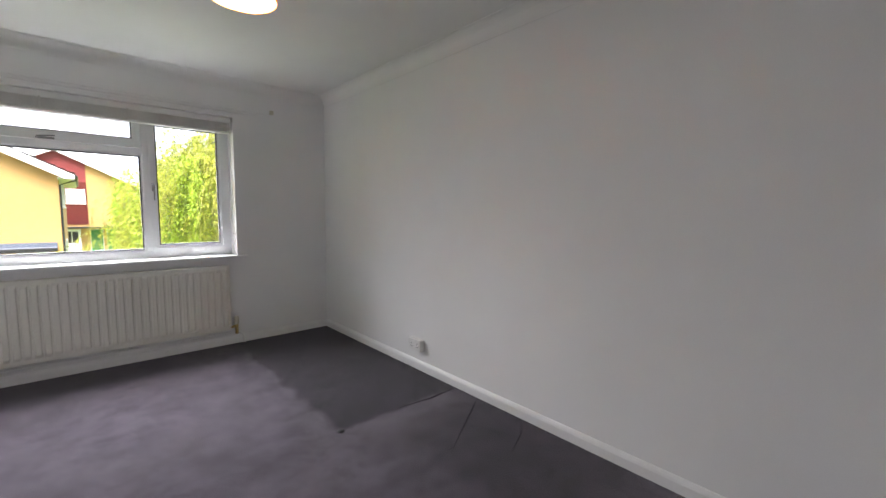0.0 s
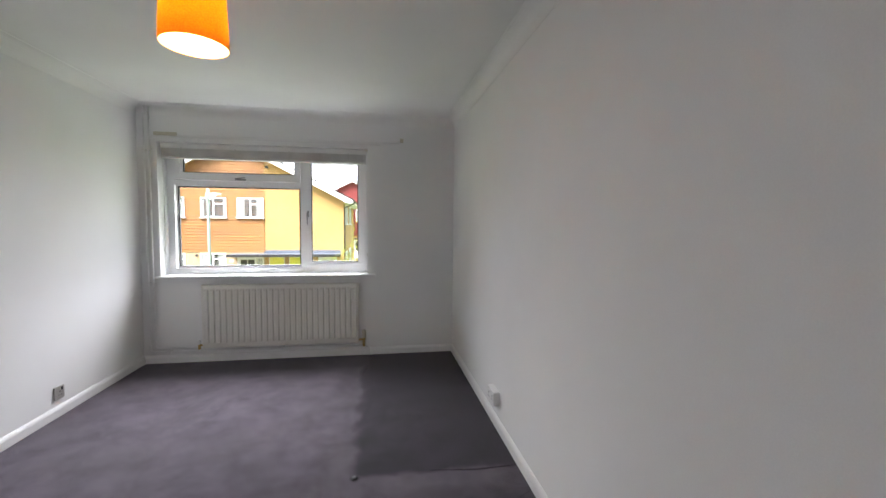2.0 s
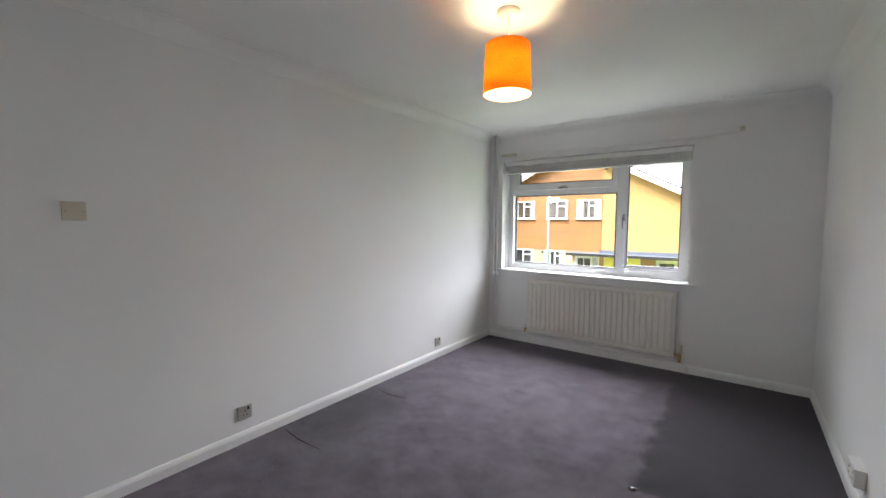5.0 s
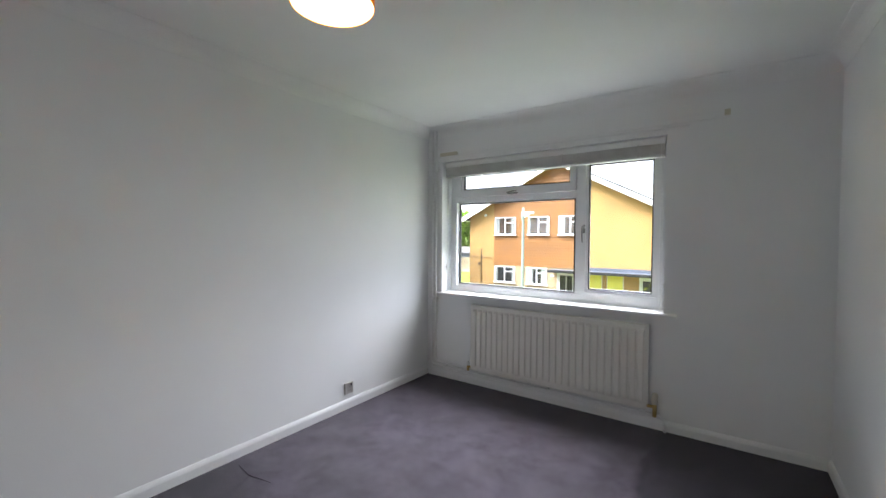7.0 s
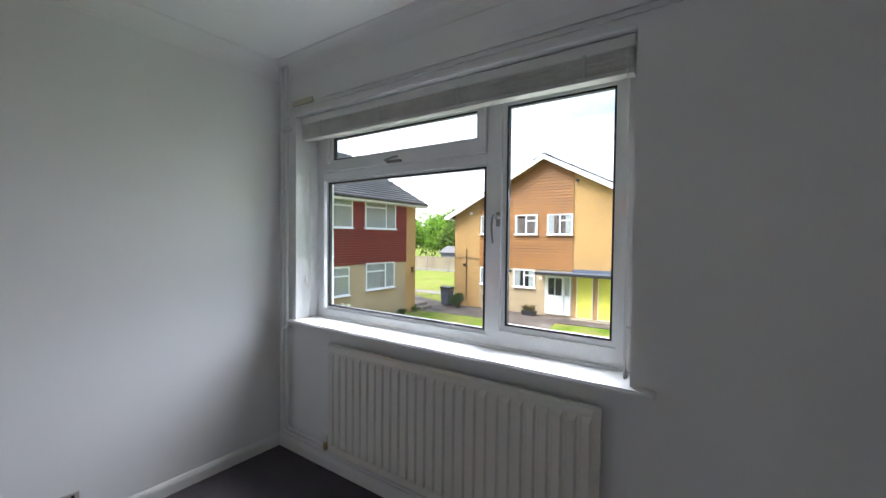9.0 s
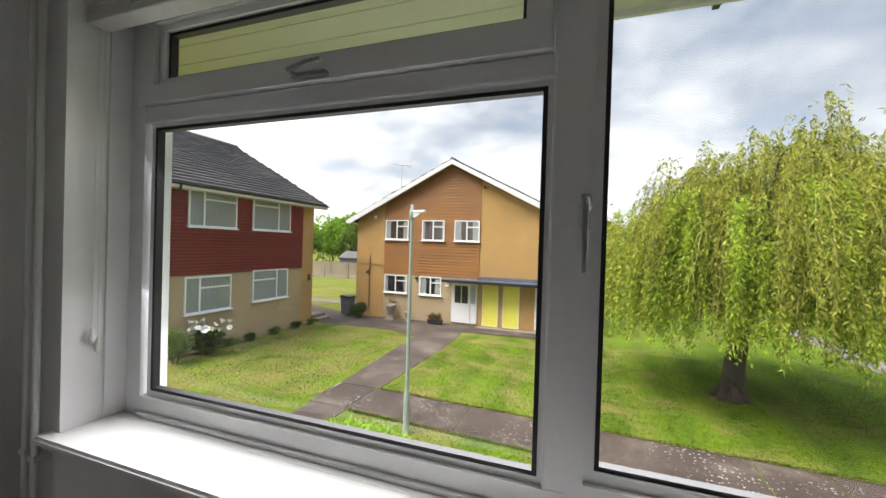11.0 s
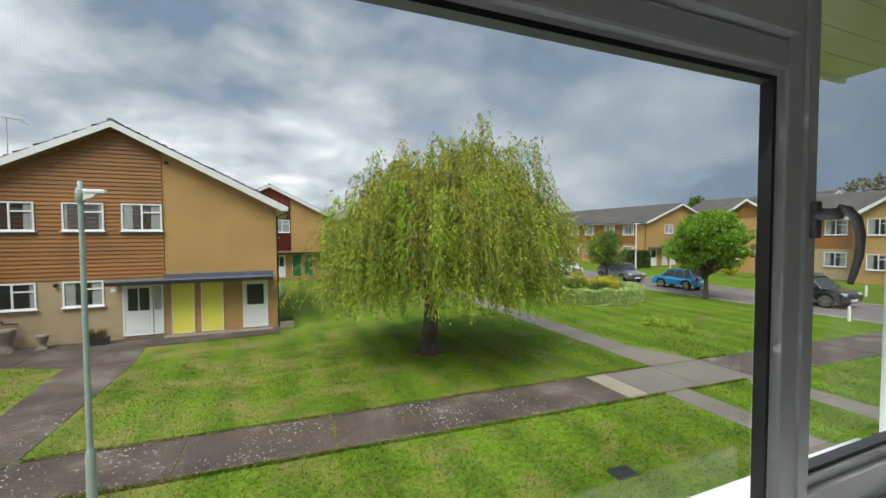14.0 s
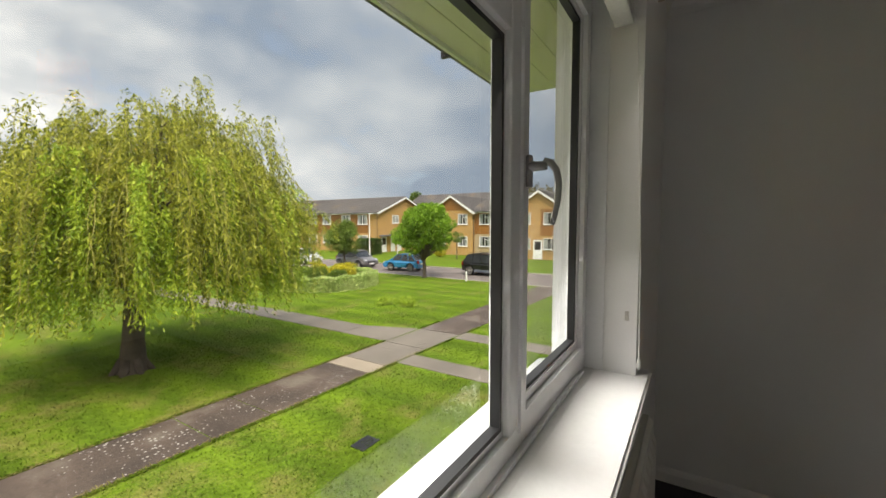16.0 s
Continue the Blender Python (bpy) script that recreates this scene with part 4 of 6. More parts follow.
slab(apron, [(-4.0, 17.02), (0.45, 17.25), (0.45, 18.59), (-4.0, 18.59)], M["slab"], 0.03)
slab(apron, [(-23.0, 21.2), (-11.2, 21.6), (-11.2, 22.9), (-23.0, 22.5)], M["palepath"])
east = tagged(new("pavement_east"), "pale concrete path running to the far houses", "path", kind="structure")
ys = [upper(11) + 0.02, 10.5, 13.0, 15.5, 18.0, 21.0, 24.0, 28.0, 33.0]
for a, b in zip(ys, ys[1:]):
    flare = 0.70 if a < 10 else 0.0
    slab(east, [(10.84, a + 0.012), (12.00 + flare, a + 0.012), (12.00, b), (10.82, b)], M["palepath"])
for n, (xa, xb) in enumerate(((9.40, 10.20), (12.30, 13.15))):
    small = tagged(new("pavement_small"), "narrow pale concrete path over the lawn", "path", kind="structure")
    ys = [lower(xa) - 0.06, 5.2, 3.4, 1.4, -1.0]
    for a, b in zip(ys, ys[1:]):
        slab(small, [(xa, b + 0.012), (xb, b + 0.012), (xb, a), (xa, a)], M["palepath"])
bm = bmesh.new()
box(bm, 24.95, 30.1, -80, 120, G - 0.2, G + 0.006)
structure("road", bm, M["asphalt"], "worn brownish asphalt residential road", "road")
bm = bmesh.new()
box(bm, 24.78, 24.95, -80, 120, G - 0.2, G + 0.03)
box(bm, 30.1, 30.25, -80, 120, G - 0.2, G + 0.11)
structure("kerb", bm, M["kerb"], "concrete kerb stones along the road", "kerb")
drain = thing("drain_cover", "dark iron drain cover set in the lawn", "drain cover", "drain covers")
for (x, y, w) in ((5.82, 4.74, 0.22), (-2.55, 6.6, 0.42)):
    d = drain if x > 0 else thing("drain_cover", "grey inspection cover set in the lawn", "drain cover", "drain covers")
    bm = bmesh.new()
    box(bm, x - w, x + w, y - w * 0.7, y + w * 0.7, G - 0.05, G + 0.015, bevel=0.004)
    for k in range(5):
        box(bm, x - w * 0.8, x + w * 0.8, y - w * 0.5 + k * w * 0.24, y - w * 0.5 + k * w * 0.24 + 0.02, G + 0.014, G + 0.022)
    part("cover", bm, M["black"] if x > 0 else M["slab"], d)


# ---- houses ----
def on_front(x, z):
    return Matrix.Translation((x, 0, z))


def tile_field(name, origin, across, along, lift, n_across, n_along, material, parent, seed, scallop=0.0):
    """Overlapping tiles: rows step along `along`, tiles sit side by side along `across`, each with its front edge proud."""
    rng = np.random.default_rng(seed)
    o, a, u, l = (np.array(v, float) for v in (origin, across, along, lift))
    V, F = [], []
    for r in range(n_along):
        for c in range(n_across):
            off = 0.5 if r % 2 else 0.0
            p = o + u * (r / n_along) + a * ((c + off * 0.5) / (n_across + 0.25))
            w, h = a / (n_across + 0.25) * 0.985, u / n_along * 1.05
            t = l * rng.uniform(0.8, 1.25)
            j = u / n_along * rng.uniform(-0.03, 0.03)
            b = len(V)
            d = u / n_along * scallop
            V += [p + t + j + d, p + w + t + j + d, p + w + h, p + h, p + j + d, p + w + j + d]
            F += [(b, b + 1, b + 2, b + 3), (b + 4, b + 5, b + 1, b)]
            if scallop:
                V += [p + w * 0.22 + t + j, p + w * 0.78 + t + j, p + w * 0.22 + j, p + w * 0.78 + j]
                F += [(b, b + 6, b + 7, b + 1), (b + 8, b + 9, b + 7, b + 6)]
    ob = raw_mesh(name, V, F, material)
    ob.parent = parent
    ob["kind"] = "stuff"
    return ob


def house_window(parent, face, x0, x1, z0, z1, split=0.5, vents=(0, 1), curtain=1.0, seed=0):
    """A white plastic window on a wall: frame with a mullion and top vents, glass, curtain and sill."""
    rng = random.Random(seed)
    w = 0.055
    bm = ring(x0, x1, z0, z1, w, -0.045, 0.02, bevel=0)
    xm = x0 + (x1 - x0) * split
    box(bm, xm - w * 0.55, xm + w * 0.55, -0.044, 0.02, z0 + w, z1 - w)
    zt = z1 - (z1 - z0) * 0.32
    for k, (a, b) in enumerate(((x0 + w, xm - w * 0.55), (xm + w * 0.55, x1 - w))):
        if k in vents:
            box(bm, a, b, -0.0435, 0.02, zt - w * 0.5, zt + w * 0.5)
    win = part("window", bm, M["pvc"], parent)
    win.matrix_basis = face
    p = part("pane", boxed(x0 + 0.03, x1 - 0.03, -0.022, -0.018, z0 + 0.03, z1 - 0.03), M["farglass"], win)
    p.visible_shadow = False
    # near-black sheet on the wall paints the unlit room behind the glass
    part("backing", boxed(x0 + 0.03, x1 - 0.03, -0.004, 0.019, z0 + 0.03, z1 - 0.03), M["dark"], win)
    if curtain:
        for a, b in ((x0 + 0.04, x0 + (x1 - x0) * (0.5 if curtain >= 1 else curtain * 0.5)), (x1 - (x1 - x0) * (0.5 if curtain >= 1 else curtain * 0.5), x1 - 0.04)):
            n = max(4, int((b - a) / 0.07))
            bm = bmesh.new()
            top = [bm.verts.new((a + (b - a) * k / n, -0.010 + 0.005 * (-1) ** k * rng.uniform(0.4, 1), z1 - 0.06)) for k in range(n + 1)]
            bot = [bm.verts.new((v.co.x + rng.uniform(-0.01, 0.01), v.co.y, z0 + 0.05 + rng.uniform(0, 0.01))) for v in top]
            for k in range(n):
                bm.faces.new((bot[k], bot[k + 1], top[k + 1], top[k]))
            part("curtain", bm, M["curtain"], win)
    part("sill", boxed(x0 - 0.05, x1 + 0.05, -0.11, 0.02, z0 - 0.045, z0 + 0.002, bevel=0.006), M["pvc"], win)
    return win


def house_door(parent, face, x0, x1, z0, z1, paint, glazed=0, side=0.0):
    """A panelled door in its frame; glazed: number of upper lights, side: width of a side light."""
    fw = 0.06 if paint == "pvc" else 0.03
    bm = ring(x0, x1, z0, z1, (fw, fw, 0.02, fw), -0.06, 0.03, bevel=0)
    d = part("door", bm, M["pvc"], parent)
    d.matrix_basis = face
    xa, xb = x0 + fw, x1 - fw - side
    bm = boxed(xa, xb, -0.04, 0.02, z0 + 0.02, z1 - fw)
    if paint == "pvc":
        for a, b in ((0.08, 0.5), (0.52, 0.8)):
            box(bm, xa + 0.12, xb - 0.12, -0.052, -0.04, z0 + (z1 - z0) * a * 0.55 + 0.05, z0 + (z1 - z0) * b * 0.55)
    part("leaf", bm, M[paint], d)
    if glazed:
        w = (xb - xa - 0.16) / glazed
        for k in range(glazed):
            g = boxed(xa + 0.10 + k * w, xa + 0.06 + (k + 1) * w, -0.047, -0.041, z0 + (z1 - z0) * 0.48, z1 - 0.16)
            part("pane", g, M["farglass"], d)
            # near-black sheet on the leaf paints the unlit hall behind its light
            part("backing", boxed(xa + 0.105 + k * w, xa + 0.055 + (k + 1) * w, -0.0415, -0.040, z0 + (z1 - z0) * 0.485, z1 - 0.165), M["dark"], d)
    if side:
        part("side_light", boxed(xb + 0.05, x1 - 0.07, -0.03, -0.02, z0 + (z1 - z0) * 0.48, z1 - 0.10), M["farglass"], d)
        part("side_panel", boxed(xb + 0.03, x1 - 0.061, -0.018, 0.02, z0 + 0.03, z1 - 0.06), M["pvc"], d)
    bm = bmesh.new()
    rod(bm, (xa + 0.07, -0.04, z0 + 0.98), (xa + 0.07, -0.09, z0 + 0.98), 0.012)
    rod(bm, (xa + 0.065, -0.085, z0 + 0.98), (xa + 0.18, -0.085, z0 + 0.98), 0.009)
    part("handle", bm, M["chrome"], d)
    return d


def house(label, at, hw, eave, ridge, depth, brick="brick_tan", seed=1, verge=0.42, over=0.50, chimney=False):
    """A gabled block: gables at y = 0 and y = depth, eaves along x = -hw and x = hw, ground at z = 0."""
    h = thing("house", label, "house", "houses", at=at)
    bm = bmesh.new()
    prism(bm, [(-hw, -0.3), (hw, -0.3), (hw, eave), (0, ridge - 0.12), (-hw, eave)], "y", 0, depth)
    part("wall", bm, M[brick], h)
    slope = (ridge - eave) / hw
    for s in (-1, 1):
        e = (s * (hw + over), eave - over * slope + 0.06)
        run = math.hypot(e[0], ridge - e[1])
        rows, cols = int(run / 0.30), int((depth + 2 * verge) / 0.33)
        nx, nz = slope / math.hypot(slope, 1) * s, 1 / math.hypot(slope, 1)
        tile_field("roof_tiles", (e[0], -verge, e[1]), (0, depth + 2 * verge, 0), (-e[0], 0, ridge - e[1]), (nx * 0.062, 0, nz * 0.062), cols, rows, M["rooftile"], h, seed + s)
        bm = bmesh.new()
        prism(bm, [(e[0], e[1] - 0.005), (0, ridge - 0.005), (0, ridge - 0.10), (e[0], e[1] - 0.09)], "y", -verge + 0.03, depth + verge - 0.03)
        part("roof", bm, M["rooftile"], h)
        for y in (-verge, depth + verge - 0.03):
            bm = bmesh.new()
            prism(bm, [(e[0] - s * 0.0, e[1] - 0.02), (0, ridge - 0.01), (0, ridge - 0.24), (e[0] - s * 0.25, e[1] - 0.20 + slope * 0.25 * 0), (e[0], e[1] - 0.18)], "y", y - 0.005, y + 0.028)
            part("bargeboard", bm, M["barge"], h)
        bm = bmesh.new()
        box(bm, min(s * hw, e[0]), max(s * hw, e[0]), -verge + 0.05, depth + verge - 0.05, e[1] - 0.17, e[1] - 0.15)
        box(bm, e[0] - 0.012, e[0] + 0.012, -verge + 0.05, depth + verge - 0.05, e[1] - 0.17, e[1] - 0.02)
        part("soffit", bm, M["barge"], h)
        bm = bmesh.new()
        gx = e[0] + s * 0.06
        prism(bm, [(gx + 0.055 * math.cos(t), e[1] - 0.03 - 0.055 * math.sin(t)) for t in [k * math.pi / 6 for k in range(7)]], "y", -verge, depth + verge)
        part("gutter", bm, M["black"], h)
        for y in (0.12,):
            bm = bmesh.new()
            tube(bm, [(gx, y, e[1] - 0.07), (gx, y, e[1] - 0.2), (s * (hw + 0.05), y, e[1] - 0.42), (s * (hw + 0.05), y, 0.02)], 0.035, 8)
            part("downpipe", bm, M["black"], h)
    bm = bmesh.new()
    n = int((depth + 2 * verge) / 0.45)
    for k in range(n):
        y = -verge + k * (depth + 2 * verge) / n
        rod(bm, (0, y, ridge - 0.02), (0, y + 0.46, ridge - 0.02 + 0.012), 0.11, 0.12, 8)
    part("ridge_tiles", bm, M["rooftile"], h)
    return h


def boards(parent, x0, x1, z0, z1, hw, eave, ridge, at=None, pitch=0.152):
    """Stained weatherboards, each lapped over the one below, cut to the slope of the gable."""
    z = z0
    while z < z1 - 0.02:
        top = min(z + pitch + 0.012, z1)
        lim = hw * (ridge - 0.16 - top) / (ridge - eave) if top > eave - 0.05 else hw
        a, b = max(x0, -lim), min(x1, lim)
        if b - a > 0.1:
            bm = bmesh.new()
            prism(bm, [(-0.046, z), (-0.042, z - 0.008), (-0.004, z), (-0.004, top), (-0.014, top)], "x", a, b)
            ob = part("board", bm, M["timber"], parent)
            if at is not None:
                ob.matrix_basis = at
        z += pitch


HW, EV, RG = 5.55, 5.42, 8.27
g1 = house("tan brick house with brown weatherboarding and yellow store doors", pose(-5.18, 18.60, G), HW, EV, RG, 9.5, seed=3)
boards(g1, -3.85, 1.45, 2.40, 8.0, HW, EV, RG)
part("lower_wall", boxed(-3.85, 1.45, -0.012, 0.0, 0.02, 2.39), M["brick_buff"], g1, "pale buff brick base")
I4 = Matrix.Identity(4)
F1 = pose(0, -0.036, 0)
for k, (a, b) in enumerate(((-3.78, -2.42), (-1.65, -0.41), (0.12, 1.43))):
    house_window(g1, F1, a, b, 4.20, 5.24, vents=(1,), curtain=(0.45, 0.25, 0.55)[k], seed=k)
F1b = pose(0, -0.012, 0)
for k, (a, b) in enumerate(((-3.78, -2.46), (-1.72, -0.50))):
    house_window(g1, F1b, a, b, 1.38, 2.33, vents=(1,), curtain=(0.3, 0.6)[k], seed=5 + k)
house_door(g1, F1b, 0.07, 1.39, 0.14, 2.14, "pvc", glazed=2, side=0.30)
for a, b in ((1.66, 2.45), (2.68, 3.48)):
    house_door(g1, I4, a, b, 0.08, 2.12, "yellow")
house_door(g1, I4, 4.20, 5.18, 0.10, 2.09, "pvc", glazed=1)
part("canopy", boxed(-0.20, 5.40, -0.85, 0.0, 2.20, 2.30, bevel=0.01), M["lead"], g1, "grey flat canopy over the doors")
part("canopy_edge", boxed(-0.22, 5.42, -0.87, -0.851, 2.17, 2.31), M["black"], g1)
part("flashing", boxed(1.40, 5.40, -0.03, -0.004, 2.30, 2.48), M["lead"], g1, "grey lead flashing")
part("step", boxed(1.45, 5.35, -0.50, 0.0, -0.02, 0.060, bevel=0.01), M["patch"], g1, "low concrete step")
bm = bmesh.new()
tube(bm, [(-4.72, -0.03, 0.3), (-4.72, -0.03, 3.0), (-4.72, -0.03, 3.35)], 0.022, 8)
tube(bm, [(-5.5, -0.03, 2.86), (-4.72, -0.03, 2.86), (-3.9, -0.03, 2.80)], 0.012, 6)
rod(bm, (-4.86, 0, 2.42), (-4.86, -0.10, 2.42), 0.08, 0.07, 12)
part("vent_pipe", bm, M["black"], g1)
bm = bmesh.new()
box(bm, -4.50, -4.36, -0.10, 0.0, 5.32, 5.46, bevel=0.02)
part("floodlight", bm, M["white"], g1)
bm = bmesh.new()
rod(bm, (1.62, 0, 6.88), (1.62, -0.14, 6.86), 0.08, 0.07, 12)
part("wall_lamp", bm, M["black"], g1)
part("number_plate", boxed(-0.30, -0.12, -0.03, -0.013, 1.86, 1.98, bevel=0.004), M["barge"], g1)
bm = bmesh.new()
tube(bm, [(-3.42, -0.02, 1.00), (-3.42, -0.10, 1.00), (-3.35, -0.12, 0.92), (-2.95, -0.12, 0.90)], 0.03, 8)
part("waste_pipe", bm, M["black"], g1)
bm = bmesh.new()
rod(bm, (-1.90, -0.012, 2.22), (-1.90, -0.13, 2.20), 0.07, 0.06, 10)
part("boiler_flue", bm, M["black"], g1)
SIDE = pose(HW, 0, 0, 0, 0, 90)
for k, (a, b) in enumerate(((1.2, 2.6), (4.2, 5.8))):
    house_window(g1, SIDE, a, b, 3.9, 5.0, vents=(1,), seed=11 + k)
    house_window(g1, SIDE, a, b, 1.1, 2.3, vents=(1,), seed=14 + k)
bm = bmesh.new()
rod(bm, (-4.95, 4.0, 7.0), (-4.95, 4.0, 9.05), 0.022, seg=6)
rod(bm, (-5.55, 4.0, 9.10), (-4.35, 4.0, 8.96), 0.014, seg=6)
for k in range(9):
    x = -5.5 + k * 0.13
    rod(bm, (x, 3.75, 9.09 - k * 0.015), (x, 4.25, 9.09 - k * 0.015), 0.007, seg=5)
for z in (8.85, 9.2):
    rod(bm, (-4.45, 3.8, z), (-4.3, 4.2, z), 0.01, seg=5)
part("aerial", bm, M["chrome"], g1, "thin metal television aerial")

# the house behind it, with red hanging tiles and green doors
g2 = house("tan brick house with red hanging tiles and green doors", pose(-0.30, 38.3, G + 0.12), HW, EV, RG, 9.5, seed=7)
tile_field("hanging_tiles", (-3.6, -0.02, 2.5), (5.3, 0, 0), (0, 0.0, 3.3), (0, -0.03, 0), 28, 24, M["redtile"], g2, 21)
bm = bmesh.new()
prism(bm, [(-3.6, 2.5), (1.7, 2.5), (1.7, 7.35), (0.0, 8.15), (-3.6, 6.2)], "y", -0.022, 0.0)
part("tile_backing", bm, M["redtile"], g2)
for k, (a, b) in enumerate(((-3.4, -2.1), (-1.4, -0.2), (0.35, 1.6))):
    house_window(g2, pose(0, -0.04, 0), a, b, 4.10, 5.2, vents=(1,), seed=21 + k)
house_door(g2, I4, 0.15, 1.20, 0.1, 2.1, "pvc", glazed=2)
for a, b in ((1.75, 2.55), (2.75, 3.55)):
    house_door(g2, I4, a, b, 0.1, 2.1, "green")
house_door(g2, I4, 4.2, 5.1, 0.1, 2.1, "pvc", glazed=1)
part("canopy", boxed(-0.2, 5.4, -0.9, 0.0, 2.2, 2.32), M["black"], g2)

# the long house with red tiles beside our block
RE, RR = 5.95, 8.98
g3 = house("buff brick house with red hanging tiles and white windows", pose(-16.85, 8.25, G), HW, RE, RR, 7.3, seed=13)
SIDE3 = pose(HW, 0, 0, 0, 0, 90)
lw = part("lower_wall", boxed(0.05, 6.45, -0.012, 0.0, 0.0, 2.72), M["brick_buff"], g3, "pale buff brick base")
lw.matrix_basis = SIDE3
tb = part("tile_backing", boxed(0.05, 6.50, -0.02, 0.0, 2.72, RE - 0.02), M["redtile"], g3)
tb.matrix_basis = SIDE3
tf = tile_field("hanging_tiles", (0.03, -0.021, 2.70), (6.48, 0, 0), (0, 0, RE - 2.74), (0, -0.028, 0), 40, 28, M["redtile"], g3, 22, scallop=0.35)
tf.matrix_basis = SIDE3
for k, (a, b, z0, z1, sp, vents, cur) in enumerate(((0.75, 2.71, 4.36, 5.79, 0.30, (1,), 1.0), (3.48, 5.60, 4.37, 5.83, 0.66, (0,), 1.0))):
    house_window(g3, SIDE3 @ pose(0, -0.05, 0), a, b, z0, z1, split=sp, vents=vents, curtain=cur, seed=31 + k)
for k, (a, b, z0, z1, sp, vents, cur) in enumerate(((0.70, 2.56, 1.37, 2.64, 0.30, (1,), 1.0), (3.58, 5.56, 1.47, 2.74, 0.66, (0,), 1.0))):
    house_window(g3, SIDE3 @ pose(0, -0.012, 0), a, b, z0, z1, split=sp, vents=vents, curtain=cur, seed=35 + k)
bm = bmesh.new()
for k in range(2):
    box(bm, 6.95, 7.10, -0.06, 0.0, 2.10 + k * 0.17, 2.22 + k * 0.17, bevel=0.01)
mb = part("meter_box", bm, M["dark"], g3)
mb.matrix_basis = SIDE3


# ---- the far row across the road ----
def far_windows(h, face, spans, levels, seed):
    for k, (a, b) in enumerate(spans):
        for z0, z1 in levels:
            house_window(h, face, a, b, z0, z1, vents=(1,), curtain=0.6, seed=seed + k)


LV = ((1.1, 2.3), (3.75, 5.0))
g4 = house("long tan brick terrace with brown boarding across the road", pose(46.4, 35.1, G), HW, EV, 7.60, 24.0, seed=41)
WEST = pose(-HW, 0, 0, 0, 0, -90)
part("boarding", boxed(-23.5, -1.6, -0.03, 0.0, 2.6, 3.65), M["timber"], g4).matrix_basis = WEST
part("boarding", boxed(-23.5, -1.6, -0.032, 0.0, 3.66, EV - 0.3), M["timber"], g4).matrix_basis = WEST
far_windows(g4, WEST @ pose(0, -0.035, 0), ((-3.5, -1.8), (-6.6, -4.9), (-10.4, -8.7), (-13.4, -11.7), (-17.0, -15.3), (-20.2, -18.5)), LV, 50)
house_door(g4, I4, -4.9, -3.9, 0.05, 2.1, "pvc", glazed=1)
house_door(g4, I4, -3.0, -2.1, 0.05, 2.1, "pvc")
house_door(g4, I4, -1.6, -0.7, 0.05, 2.1, "pvc")
part("canopy", boxed(-5.3, 0.2, -0.9, 0.0, 2.2, 2.33), M["lead"], g4)
house_window(g4, I4, -2.6, -1.2, 3.9, 5.0, vents=(1,), seed=60)
# gable block facing the road, with its wing
g5 = house("tan brick gabled house with brown boarded gable across the road", pose(43.3, 25.3, G, 0, 0, -90), 2.9, EV, 7.30, 9.0, seed=43)
far_windows(g5, pose(0, -0.002, 0), ((0.9, 2.2), (-2.2, -0.9)), LV, 64)
bm = bmesh.new()
prism(bm, [(-2.55, EV + 0.02), (2.55, EV + 0.02), (0, 6.95)], "y", -0.03, 0.0)
part("boarding", bm, M["timber"], g5, "brown boarded gable")
g6 = house("long brown and tan terrace wing with white windows", pose(49.3, 16.8, G), HW, EV, 7.50, 5.6, brick="brick_buff", seed=45)
part("boarding", boxed(-5.55, -0.9, -0.03, 0.0, 2.6, EV - 0.3), M["timber"], g6).matrix_basis = WEST
far_windows(g6, WEST @ pose(0, -0.035, 0), ((-4.9, -3.4), (-2.7, -1.2)), LV, 70)
part("pier", boxed(-0.9, 0.0, -0.03, 0.0, 0.0, EV - 0.05), M["brick_tan"], g6).matrix_basis = WEST
g7 = house("tan brick gabled house with brown boarding across the road", pose(42.2, 13.9, G, 0, 0, -90), 3.0, EV, 7.35, 9.0, seed=47)
part("boarding", boxed(0.2, 2.5, -0.03, 0.0, 2.6, EV - 0.1), M["timber"], g7, "brown boarded panel")
far_windows(g7, pose(0, -0.032, 0), ((0.5, 2.2), (-2.3, -0.9)), LV, 74)
house_door(g7, I4, -0.6, 0.4, 0.05, 2.1, "pvc", glazed=1)
g10 = house("brown roofed terrace behind the front row", pose(58.5, 25.5, G), 5.5, 6.0, 8.65, 15.0, seed=55)
g8 = house("far tan brick terrace behind the trees", pose(38.0, 66.0, G, 0, 0, 0), HW, EV, RG, 20.0, seed=49)
g9 = house("far tan brick terrace along the road", pose(51.2, -13.0, G), HW, EV, RG, 19.0, seed=51)
far_windows(g9, WEST @ pose(0, -0.035, 0), ((-16.0, -14.2), (-12.0, -10.2), (-8.0, -6.2), (-4.0, -2.2)), LV, 80)


# ---- trees and shrubs ----
def unit(v):
    return v / (np.linalg.norm(v, axis=-1, keepdims=True) + 1e-9)


